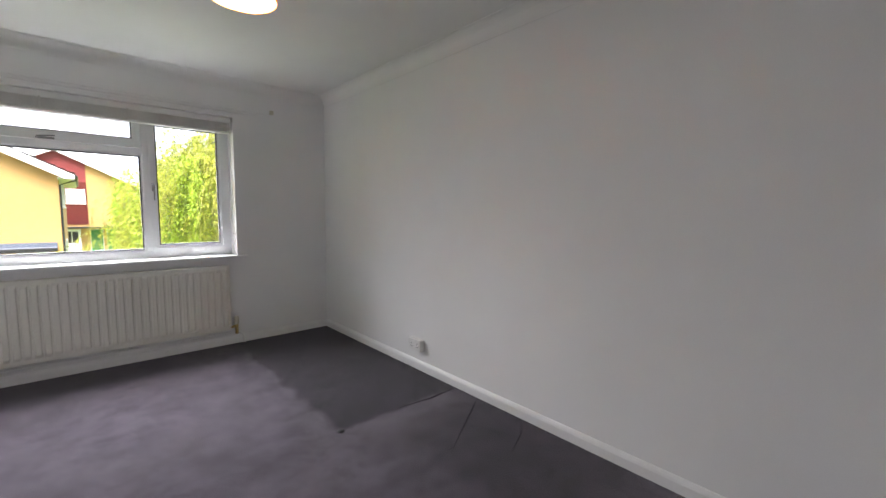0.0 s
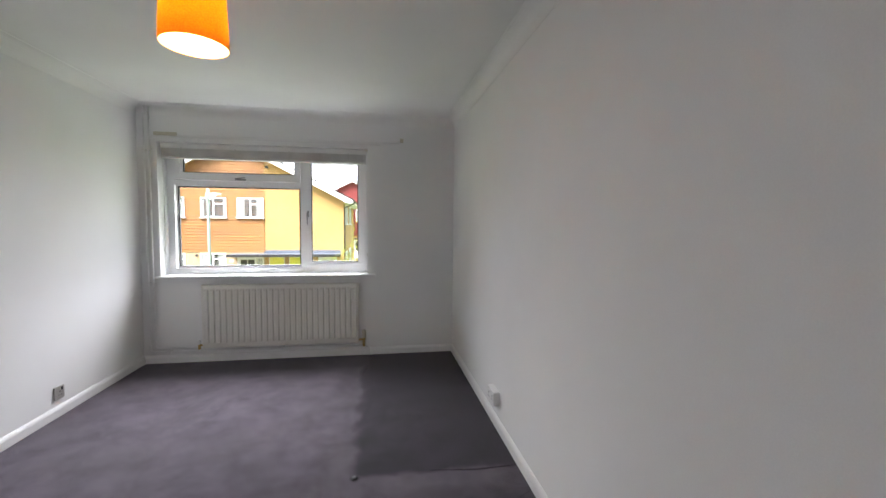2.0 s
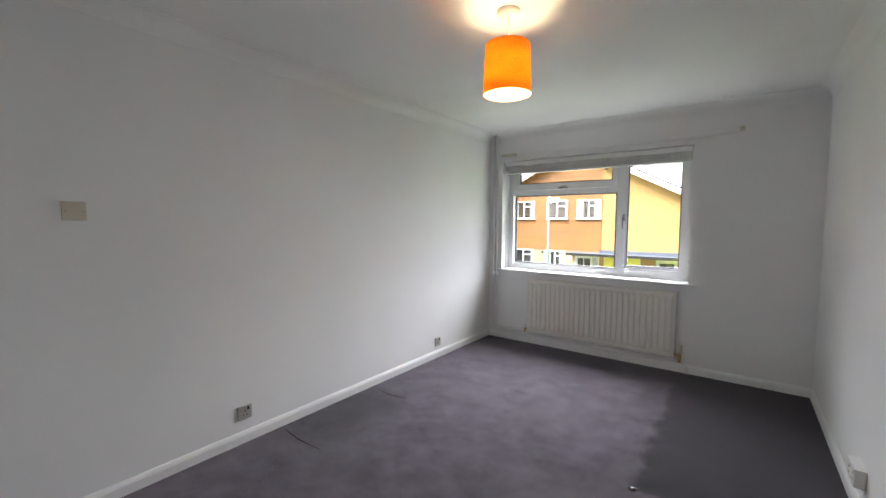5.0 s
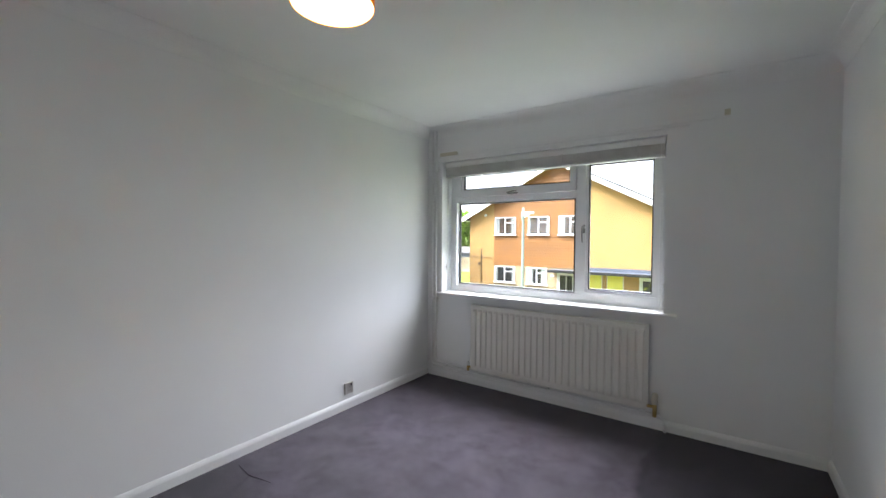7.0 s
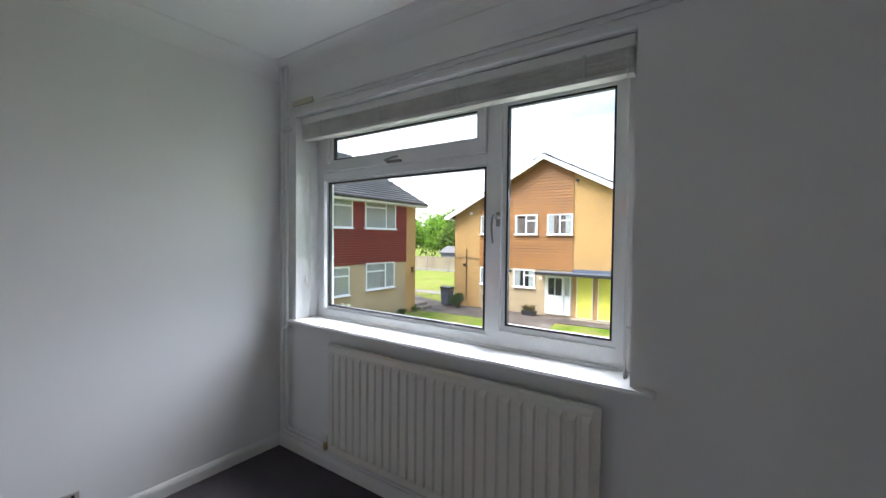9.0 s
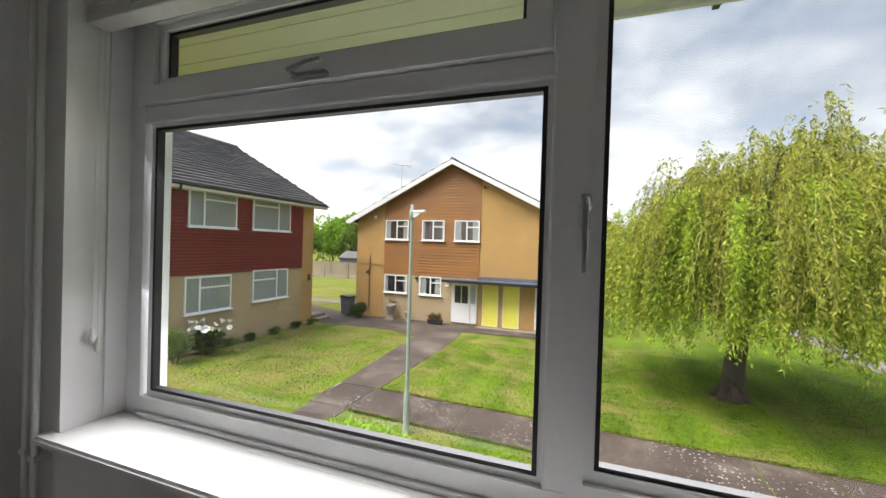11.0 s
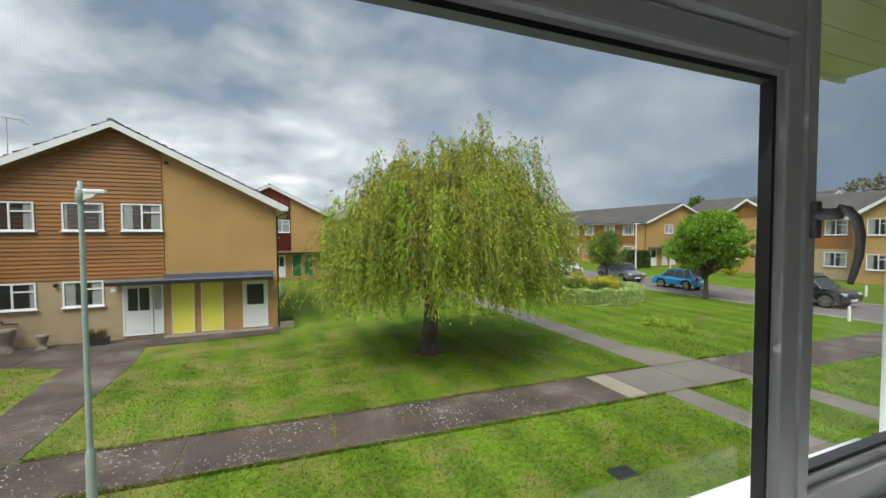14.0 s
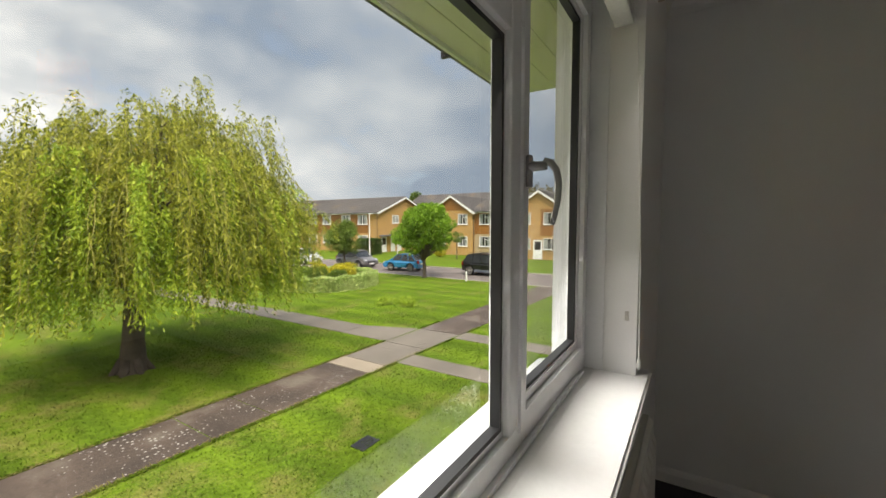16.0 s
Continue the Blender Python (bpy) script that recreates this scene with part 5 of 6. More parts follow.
def willow(at, seed=5):
    """Weeping willow: forked leaning trunk, arching boughs, bunches of long hanging strands set with narrow leaves."""
    rng = np.random.default_rng(seed)
    t = thing("willow_tree", "weeping willow with yellow-green hanging branches on the lawn", "tree", at=at)
    bm = bmesh.new()
    tube(bm, [(0, 0, -0.15), (0.0, 0, 0.05), (0.02, 0, 0.35), (0.06, 0.02, 0.9), (0.13, 0.03, 1.6), (0.2, 0.05, 2.3)], [0.46, 0.36, 0.29, 0.25, 0.24, 0.22], 14)
    for k in range(7):
        a = k * math.tau / 7 + 0.3
        tube(bm, [(0.22 * math.cos(a), 0.22 * math.sin(a), 0.35), (0.34 * math.cos(a), 0.34 * math.sin(a), 0.10), (0.50 * math.cos(a), 0.50 * math.sin(a), -0.06)], [0.09, 0.11, 0.05], 6)
    for v in bm.verts:
        v.co += Vector(rng.normal(0, 0.012, 3))
    part("trunk", bm, M["bark"], t, "dark furrowed willow trunk", smooth=True)
    centre = np.array([0.66, 0.12, 0.0])
    R = 3.50
    tips, bm = [], bmesh.new()
    for k in range(150):
        a = k * 2.39996 + rng.normal(0, 0.2)
        r = R * math.sqrt((k + 0.5) / 150) * rng.uniform(0.86, 1.06)
        z = 7.0 - 2.5 * (r / R) ** 2 + min(0.75, max(-0.8, rng.normal(0, 0.42))) - (0.9 if k % 3 == 0 else 0)
        z *= 1 - 0.10 * max(0.0, -math.cos(a)) * r / R
        tip = np.array([centre[0] + r * math.cos(a), centre[1] + r * math.sin(a), z])
        tips.append((tip, a, r / R))
        if k % 3 == 0:
            s = np.array([0.2 + rng.normal(0, 0.06), 0.05 + rng.normal(0, 0.06), 2.1 + rng.uniform(-0.3, 0.2)])
            pts = []
            for q in np.linspace(0, 1, 7):
                p = s * (1 - q) + tip * q
                p[2] = s[2] + (tip[2] - s[2]) * (1 - (1 - q) ** 1.9)
                pts.append(tuple(p + rng.normal(0, 0.05, 3) * math.sin(q * math.pi)))
            tube(bm, pts, list(np.linspace(0.085, 0.016, 7)), 6)
    part("limbs", bm, M["bark"], t, smooth=True)
    P, D, twigs = [], [], bmesh.new()
    for tip, a, rr in tips:
        out = np.array([math.cos(a), math.sin(a), 0.0])
        n = 21 if rr > 0.45 else 16
        gap = rng.uniform(0.25, 0.6)
        for q in range(n):
            if q % 5 == 0:
                bunch = tip + np.clip(rng.normal(0, [gap, gap, 0.26]), -0.75, 0.75)
                swing = rng.normal(0, 0.16, 2)
            p = bunch + rng.normal(0, [0.06, 0.06, 0.10])
            reach = rng.uniform(0.15, 0.75) * (0.4 + rr)
            lowest = rng.uniform(1.35, 2.8) + 0.35 * max(0.0, -0.33 * out[0] - 0.94 * out[1]) + (1.2 if rng.random() < 0.25 else 0) + (1 - rr) * 0.7 + (1.0 if a % math.tau > 5.4 or a % math.tau < 0.4 else 0)
            length = min(max(1.0, p[2] - lowest), rng.uniform(1.6, 4.9))
            m = int(length * 28)
            s = np.linspace(0, 1, m)
            sway = swing + rng.normal(0, 0.05, 2)
            path = np.stack([p[0] + out[0] * reach * (1 - np.exp(-4 * s)) + sway[0] * s ** 2 + 0.05 * np.sin(s * 7 + q),
                             p[1] + out[1] * reach * (1 - np.exp(-4 * s)) + sway[1] * s ** 2 + 0.05 * np.cos(s * 6 + q),
                             p[2] + 0.22 * np.sin(np.minimum(s * 6, 1.0) * math.pi) * (0.4 + rr) - length * s ** 1.12], axis=1)
            if q % 3 == 0:
                tube(twigs, [tuple(v) for v in path[:: max(1, m // 6)]], 0.006, 4)
            d = np.stack([rng.normal(0, 0.55, m) + out[0] * 0.2, rng.normal(0, 0.55, m) + out[1] * 0.2, rng.uniform(-1.1, -0.35, m)], axis=1)
            P.append(path + rng.normal(0, 0.018, (m, 3)))
            D.append(d)
        # upright wispy shoots at the top
        if rr < 0.75 and rng.random() < 0.6:
            m = 26
            s = np.linspace(0, 1, m)
            lean = rng.normal(0, 0.35, 2)
            h = rng.uniform(0.4, 1.0)
            P.append(np.stack([tip[0] + lean[0] * s, tip[1] + lean[1] * s, tip[2] + h * np.sin(s * 2.4)], axis=1) + rng.normal(0, 0.03, (m, 3)))
            D.append(rng.normal(0, 0.6, (m, 3)) + np.array([0, 0, -0.2]))
    # lower tiers: fresh arching boughs standing out from the skirt
    Q, E = [], []
    for k in range(84):
        a = k * 2.39996 + rng.normal(0, 0.15)
        r = R * rng.uniform(0.72, 1.06)
        tip = np.array([centre[0] + r * math.cos(a), centre[1] + r * math.sin(a), rng.uniform(2.9, 5.4)])
        out = np.array([math.cos(a), math.sin(a), 0.0])
        for q in range(19):
            p = tip + rng.normal(0, [0.17, 0.17, 0.12]) - out * rng.uniform(0, 0.5)
            length = min(rng.uniform(0.9, 2.4), p[2] - rng.uniform(1.4, 2.3) - 0.2 * max(0.0, -0.33 * out[0] - 0.94 * out[1]))
            m = max(6, int(length * 34))
            s = np.linspace(0, 1, m)
            path = np.stack([p[0] + out[0] * 0.45 * (1 - np.exp(-4 * s)), p[1] + out[1] * 0.45 * (1 - np.exp(-4 * s)), p[2] + 0.2 * np.sin(np.minimum(s * 5, 1) * math.pi) - length * s ** 1.1], axis=1)
            Q.append(path + rng.normal(0, 0.03, (m, 3)))
            E.append(np.stack([rng.normal(0, 0.5, m) + out[0] * 0.4, rng.normal(0, 0.5, m) + out[1] * 0.4, rng.uniform(-1.0, -0.3, m)], axis=1))
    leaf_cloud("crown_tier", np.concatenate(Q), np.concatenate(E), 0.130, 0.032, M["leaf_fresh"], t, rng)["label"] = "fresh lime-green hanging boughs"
    P, D = np.concatenate(P), np.concatenate(D)
    part("twigs", twigs, M["twig"], t, "thin yellow hanging twigs")
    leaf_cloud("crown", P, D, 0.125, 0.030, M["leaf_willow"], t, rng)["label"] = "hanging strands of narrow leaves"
    return t


def blob_points(rng, n, centres, radii, shell=0.55):
    """Points through lumpy masses: mostly towards the outside of each lump."""
    k = rng.integers(0, len(centres), n)
    d = unit(rng.normal(size=(n, 3)))
    r = shell + (1 - shell) * rng.random(n) ** 0.6
    p = centres[k] + d * radii[k] * r[:, None]
    return p, d


def tree(label, at, height, radius, clear, leaf, n, seed, size=(0.13, 0.075), trunk=0.13, flat=0.8, lumps=34, lump=(0.24, 0.42)):
    """A round-headed tree: tapered trunk, forking limbs, a crown of many leaves in uneven lumps."""
    rng = np.random.default_rng(seed)
    t = thing("tree", label, "tree", "trees", at=at)
    bm = bmesh.new()
    tube(bm, [(0, 0, -0.1), (0, 0, 0.1), (0.03, 0.02, clear * 0.6), (0.0, 0.03, clear), (0.02, 0, clear + (height - clear) * 0.45)], [trunk * 1.7, trunk * 1.25, trunk, trunk * 0.9, trunk * 0.45], 10)
    part("trunk", bm, M["bark"], t, smooth=True)
    mid = clear + (height - clear) * 0.5
    c = unit(rng.normal(size=(lumps, 3))) * (rng.random((lumps, 1)) ** 0.4) * np.array([radius * 0.78, radius * 0.78, (height - clear) * 0.40])
    c[:, 2] += mid
    rad = rng.uniform(*lump, (lumps, 1)) * radius * np.array([[1, 1, flat]])
    bm = bmesh.new()
    for k in range(0, lumps, 2):
        s = Vector((0.01, 0.02, clear * rng.uniform(0.85, 1.15)))
        e = Vector(c[k])
        m = s.lerp(e, 0.5) + Vector((0, 0, -0.1 * radius))
        tube(bm, [s, m, e], [trunk * 0.5, trunk * 0.3, trunk * 0.1], 5)
    part("limbs", bm, M["bark"], t, smooth=True)
    p, d = blob_points(rng, n, c, rad)
    leaf_cloud("crown", p, d + rng.normal(0, 0.7, (n, 3)) + np.array([0, 0, -0.3]), size[0], size[1], leaf, t, rng)
    return t


def shrub(name, label, at, w, d, h, leaf, n, seed, size=(0.07, 0.04), boxy=False, group="", lumps=16, category="shrub"):
    """A low bush: short stems and a lumpy mass of leaves down to the ground; boxy for clipped hedges."""
    rng = np.random.default_rng(seed)
    t = thing(name, label, category, group, at=at)
    bm = bmesh.new()
    for k in range(5):
        a = k * math.tau / 5
        tube(bm, [(0.06 * math.cos(a), 0.06 * math.sin(a), -0.03), (0.2 * w * math.cos(a), 0.2 * d * math.sin(a), h * 0.35), (0.32 * w * math.cos(a), 0.32 * d * math.sin(a), h * 0.7)], [0.02, 0.014, 0.006], 5)
    part("stems", bm, M["bark"], t)
    if boxy:
        u = rng.uniform(-1, 1, (n, 3))
        f = rng.integers(0, 3, n)
        s = np.where(rng.random(n) < 0.5, -1, 1) * rng.uniform(0.8, 1.05, n)
        u[np.arange(n), f] = s
        p = u * np.array([w / 2, d / 2, h / 2]) + np.array([0, 0, h / 2])
        p += 0.05 * np.sin(p[:, [1, 0, 0]] * 5.0)
        dd = u * np.array([1, 1, 1]) * (np.abs(u) > 0.75)
    else:
        c = unit(rng.normal(size=(lumps, 3))) * (rng.random((lumps, 1)) ** 0.5) * np.array([w * 0.33, d * 0.33, h * 0.26])
        c[:, 2] += h * 0.52
        rad = rng.uniform(0.16, 0.26, (lumps, 1)) * np.array([[w, d, h]])
        p, dd = blob_points(rng, n, c, rad)
    p[:, 2] = np.maximum(p[:, 2], 0.01)
    leaf_cloud("foliage", p, dd + rng.normal(0, 0.6, (n, 3)) + np.array([0, 0, 0.25]), size[0], size[1], leaf, t, rng)
    return t


willow(pose(5.17, 12.5, G))
tree("round-headed bright green young tree by the road", pose(24.45, 16.35, G), 5.7, 2.75, 1.35, M["leaf_bright"], 24000, 8, (0.19, 0.10), 0.12, flat=0.6, lumps=90, lump=(0.12, 0.26))
tree("small sparse green tree beyond the flower bed", pose(25.5, 25.5, G), 4.2, 1.9, 1.3, M["leaf_mid"], 8000, 9, (0.16, 0.09), 0.09)
tree("slender young street tree by the road", pose(38.5, 21.8, G), 3.4, 0.9, 1.5, M["leaf_mid"], 700, 10, (0.14, 0.08), 0.05, lumps=10)
for k, (x, y, hh, r) in enumerate(((-33, 50, 8.5, 5.0), (-27, 47, 7.6, 4.2), (-39, 46, 8.0, 4.8), (-22, 52, 8.2, 4.6), (-17, 50, 7.4, 4.0), (-46, 50, 9.0, 5.0), (-30, 58, 9.5, 5.5))):
    tree("leafy green tree behind the fence", pose(x, y, G), hh, r, 1.2, M["leaf_mid"] if k % 2 else M["leaf_bright"], 9000, 100 + k, (0.42, 0.26), 0.2)
for k, (x, y, hh, r) in enumerate(((70, 20, 10.2, 6.0), (76, 29, 10.6, 6.5), (68, 12, 9.8, 5.5), (80, 14, 11.0, 6.5), (74, 3, 10.0, 6.0), (72, 52, 10.8, 3.2), (64, -8, 9.5, 5.0))):
    tree("bronze-leaved tree rising behind the far roofs", pose(x, y, G), hh, r, 2.5, M["leaf_brown"] if k not in (5,) else M["leaf_mid"], 6000, 120 + k, (0.55, 0.35), 0.25)

shrub("bush", "light green leafy bush under the window", pose(-1.26, 3.45, G), 2.75, 2.3, 1.88, M["leaf_lime"], 30000, 30, (0.075, 0.050), lumps=60)
shrub("bush", "dark green bush beside the bin", pose(-9.95, 17.75, G), 1.15, 0.9, 0.95, M["leaf_dark"], 3000, 31, (0.06, 0.035))
# clipped ring hedge with golden shrubs inside
cx, cy = 18.4, 19.75
for k in range(12):
    a = k * math.tau / 12 + 0.1
    shrub("hedge", "clipped variegated hedge round the flower bed", pose(cx + 2.75 * math.cos(a), cy + 2.75 * math.sin(a), G, 0, 0, math.degrees(a) + 90), 1.65, 0.75, 0.78, M["leaf_var"], 6000, 40 + k, (0.080, 0.052), boxy=True, group="round hedge", category="hedge")
for k, (dx, dy, w, hh, lf) in enumerate(((0.9, -0.7, 1.9, 1.45, "leaf_gold"), (-0.9, 0.2, 1.8, 1.35, "leaf_mid"), (0.2, 1.0, 1.7, 1.5, "leaf_gold"), (-0.4, -1.2, 1.4, 1.2, "leaf_mid"), (1.5, 0.6, 1.3, 1.2, "leaf_gold"))):
    shrub("bush", "golden-leaved shrub in the flower bed" if lf == "leaf_gold" else "green shrub in the flower bed", pose(cx + dx, cy + dy, G), w, w, hh, M[lf], 3000, 60 + k, (0.11, 0.07))
shrub("hedge", "dark green clipped hedge by the far house", pose(38.2, 34.2, G), 2.6, 1.6, 1.9, M["leaf_dark"], 9000, 70, (0.15, 0.09), boxy=True, category="hedge")
for k, (x, y) in enumerate(((38.6, 27.2), (39.6, 24.6))):
    shrub("bush", "low yellow shrub before the far house", pose(x, y, G), 2.0, 1.4, 1.0, M["leaf_gold"], 1100, 72 + k, (0.15, 0.09))
for k, (x, y, w) in enumerate(((15.4, 12.4, 0.9), (16.1, 11.7, 1.1), (15.7, 11.2, 0.7))):
    shrub("weeds", "tuft of long uncut grass on the lawn", pose(x, y, G), w, 0.7, 0.28, M["leaf_fresh"], 300, 80 + k, (0.28, 0.025), category="weeds")
shrub("bush", "grey-green bush against the red tiled house", pose(-10.75, 8.3, G), 1.1, 1.0, 1.35, M["leaf_mid"], 3200, 84, (0.06, 0.035))
for k, (y, w) in enumerate(((10.6, 0.9), (11.6, 0.6), (12.9, 0.8), (14.2, 0.7), (15.2, 0.5))):
    shrub("weeds", "low weeds along the foot of the wall", pose(-11.05, y, G), 0.5, w, 0.32, M["leaf_dark"] if k % 2 else M["leaf_mid"], 700, 86 + k, (0.06, 0.03), category="weeds")

# white lilies by the wall
lily = shrub("flowering_plant", "clump of white arum lilies against the house wall", pose(-10.7, 9.45, G), 1.2, 1.3, 0.95, M["leaf_dark"], 1500, 95, (0.16, 0.06), category="flowers")
rl = random.Random(4)
for k in range(20):
    bm = bmesh.new()
    x, y, z = rl.uniform(-0.45, 0.6), rl.uniform(-0.6, 0.6), rl.uniform(0.85, 1.22)
    tilt = Matrix.Translation((x, y, z)) @ Euler((rl.uniform(-0.5, 0.5), rl.uniform(0.2, 0.9), rl.uniform(0, 6.3))).to_matrix().to_4x4()
    lathe(bm, [(0.006, -0.09), (0.018, -0.04), (0.045, 0.0), (0.085, 0.03), (0.10, 0.035)], (0, 0, 0), 10)
    bmesh.ops.transform(bm, matrix=tilt, verts=bm.verts[:])
    part("flower", bm, M["petal"], lily, "white trumpet flower", smooth=True)


# ---- grass blades over the near lawn ----
def paved(x, y):
    """True where a path lies."""
    m = (y > lower(x) - 0.02) & (y < upper(x) + 0.02) & (x > -5.1)
    m |= (x > left(y) - 0.02) & (x < right(y) + 0.02)
    m |= (x > 10.80) & (x < 12.04 + 0.7 * (y < 10)) & (y > 7)
    m |= ((x > 9.37) & (x < 10.23) | (x > 12.27) & (x < 13.18)) & (y < 7)
    m |= (y > 15.6) & (x < 0.5)
    return m


def lawn_blades():
    rng = np.random.default_rng(77)
    n = 120000
    y = 2.2 + 16.0 * rng.random(n) ** 1.25
    x = rng.uniform(-10.6, 22.0, n)
    thin = np.clip((18.5 - y) / 7.0, 0, 1) * np.clip((22.5 - x) / 9.0, 0, 1)
    here = rng.random(n) < thin
    x, y = x[here], y[here]
    # thicker tufts along the path edges
    k = 26000
    ex = rng.uniform(-3.8, 14.0, k)
    ey = np.where(rng.random(k) < 0.5, lower(ex) - rng.random(k) * 0.10, upper(ex) + rng.random(k) * 0.10)
    fx, fy = np.concatenate([x, ex]), np.concatenate([y, ey])
    keep = ~paved(fx, fy) & (fx > -10.6)
    fx, fy = fx[keep], fy[keep]
    m = len(fx)
    clump = np.sin(fx * 2.1 + np.sin(fy * 1.3) * 2) * np.sin(fy * 1.7 + np.cos(fx * 0.9) * 2)
    p = np.stack([fx, fy, np.full(m, G - 0.004)], axis=1)
    d = np.stack([rng.normal(0, 0.55, m), rng.normal(0, 0.55, m), np.full(m, 0.8)], axis=1)
    ob = leaf_cloud("grass_blades", p, d, 0.055, 0.018, M["grass"], None, rng)
    tagged(ob, "short mown grass blades covering the near lawn", "grass", kind="stuff")



lawn_blades()


def edge_straw():
    """Dry clippings and straw along both edges of the main path and in one mossy joint."""
    rng = np.random.default_rng(61)
    n = 2600
    x = rng.uniform(-3.8, 10.6, n)
    top = rng.random(n) < 0.55
    thick = np.clip(np.sin(x * 1.7) + np.sin(x * 0.6 + 1) + rng.normal(0, 0.5, n), 0.1, 2) * 0.022
    y = np.where(top, upper(x) + rng.uniform(-1, 0.6, n) * thick, lower(x) + rng.uniform(-0.6, 1, n) * thick)
    jx = np.full(260, 1.50) + rng.normal(0, 0.018, 260)
    jy = rng.uniform(lower(1.50), upper(1.50), 260)
    p = np.stack([np.concatenate([x, jx]), np.concatenate([y, jy]), np.full(n + 260, G + 0.028)], axis=1)
    d = np.stack([rng.normal(0, 1, n + 260), rng.normal(0, 0.5, n + 260), rng.uniform(0.05, 0.5, n + 260)], axis=1)
    ob = leaf_cloud("dry_grass_edge", p, d, 0.055, 0.014, M["straw"], None, rng)
    tagged(ob, "dry straw and moss along the edges of the path", "dry grass", kind="stuff")


edge_straw()


# ---- lamp post ----
post = thing("street_lamp", "pale green steel lamp post standing on the lawn", "street lamp", at=pose(-2.07, 7.0, G))
bm = bmesh.new()
lathe(bm, [(0.0, -0.1), (0.070, -0.1), (0.070, 0.0), (0.065, 0.02), (0.063, 0.80), (0.056, 0.86), (0.042, 0.92)], (0, 0, 0), 18)
part("base_sleeve", bm, M["steel"], post, smooth=True)
bm = bmesh.new()
rod(bm, (0, 0, 0.85), (0, 0, 4.62), 0.040, 0.032, 16)
part("column", bm, M["steel"], post)
bm = bmesh.new()
lathe(bm, [(0.034, 4.48), (0.058, 4.54), (0.060, 4.66), (0.045, 4.70), (0.030, 4.72), (0.032, 4.80), (0.0, 4.81)], (0, 0, 0), 16)
part("cap", bm, M["steel"], post, smooth=True)
bm = bmesh.new()
box(bm, 0.03, 0.30, -0.05, 0.05, 4.63, 4.69, bevel=0.02)
prism(bm, [(0.02, 4.63), (0.20, 4.63), (0.16, 4.58), (0.04, 4.53)], "y", -0.04, 0.04)
part("lantern", bm, M["white"], post, "pale lantern head")

# ---- fence and sheds behind the lawn ----
fence = thing("fence", "weathered closeboard timber fence with concrete posts", "fence", at=pose(0, 0, 0))
for k in range(9):
    x = -42 + k * 3.0
    y = 36.4 + k * 0.22
    part("post", boxed(x - 0.06, x + 0.06, y - 0.06, y + 0.06, G - 0.1, G + 1.85), M["kerb"], fence)
    if k < 8:
        part("gravel_board", boxed(x + 0.06, x + 2.94, y + 0.02, y + 0.07, G, G + 0.28), M["kerb"], fence)
        for q in range(20):
            xx = x + 0.07 + q * 0.1435
            yy = y + 0.22 * (q / 20)
            part("slat", boxed(xx, xx + 0.138, yy, yy + 0.02, G + 0.28, G + 1.72 + random.uniform(-0.01, 0.01)), M["fence"], fence)
shed = thing("shed", "low dark timber shed with felt roof behind the fence", "shed", at=pose(-24.0, 42.0, G))
part("wall", boxed(-3.0, 3.0, -1.5, 1.5, -0.1, 2.1), M["lead"], shed)
bm = bmesh.new()
prism(bm, [(-1.7, 2.05), (1.7, 2.05), (1.7, 2.15), (0.0, 2.9), (-1.7, 2.15)], "x", -3.2, 3.2)
part("roof", bm, M["rooftile"], shed)

# ---- things along the house front ----
wheelie = thing("wheelie_bin", "dark grey-green plastic wheelie bin by the house corner", "bin", at=pose(-10.95, 18.15, G + 0.012))
bm = bmesh.new()
prism(bm, [(-0.22, 0.06), (0.22, 0.06), (0.29, 0.98), (-0.29, 0.98)], "y", -0.28, 0.28)
part("body", bm, M["lead"], wheelie)
bm = bmesh.new()
prism(bm, [(-0.33, 0.98), (0.33, 0.98), (0.30, 1.06), (-0.28, 1.10)], "y", -0.31, 0.31)
part("lid", bm, M["black"], wheelie)
for y in (-0.24, 0.24):
    bm = bmesh.new()
    rod(bm, (0.2, y - 0.03, 0.1), (0.2, y + 0.03, 0.1), 0.1, seg=14)
    part("wheel", bm, M["rubber"], wheelie)
for x, hh in ((-8.32, 0.78), (-7.34, 0.5)):
    urn = thing("garden_urn", "weathered stone garden urn beside the house wall", "urn", "garden urns", at=pose(x, 18.15, G + 0.012))
    bm = bmesh.new()
    lathe(bm, [(0.0, 0.0), (0.30 * hh, 0.0), (0.30 * hh, 0.12 * hh), (0.20 * hh, 0.20 * hh), (0.21 * hh, 0.42 * hh), (0.29 * hh, 0.66 * hh), (0.34 * hh, 0.88 * hh), (0.35 * hh, hh), (0.28 * hh, hh), (0.0, 0.92 * hh)], (0, 0, 0), 16)
    part("body", bm, M["terracotta"], urn, smooth=True)
    bm = bmesh.new()
    box(bm, -0.33 * hh, 0.33 * hh, -0.33 * hh, 0.33 * hh, -0.01, 0.04, bevel=0.01)
    part("plinth", bm, M["terracotta"], urn)
planter = thing("planter", "dark planter box with spiky plants by the white door", "planter", at=pose(-5.80, 18.1, G + 0.012))
bm = bmesh.new()
prism(bm, [(-0.32, 0.0), (0.32, 0.0), (0.38, 0.24), (-0.38, 0.24)], "y", -0.16, 0.16)
part("box", bm, M["black"], planter)
rp = np.random.default_rng(3)
pp = np.stack([rp.uniform(-0.3, 0.3, 160), rp.uniform(-0.1, 0.1, 160), np.full(160, 0.22)], axis=1)
leaf_cloud("plants", pp, rp.normal(0, 0.5, (160, 3)) + np.array([0, 0, 1.2]), 0.36, 0.03, M["leaf_brown"], planter, rp)
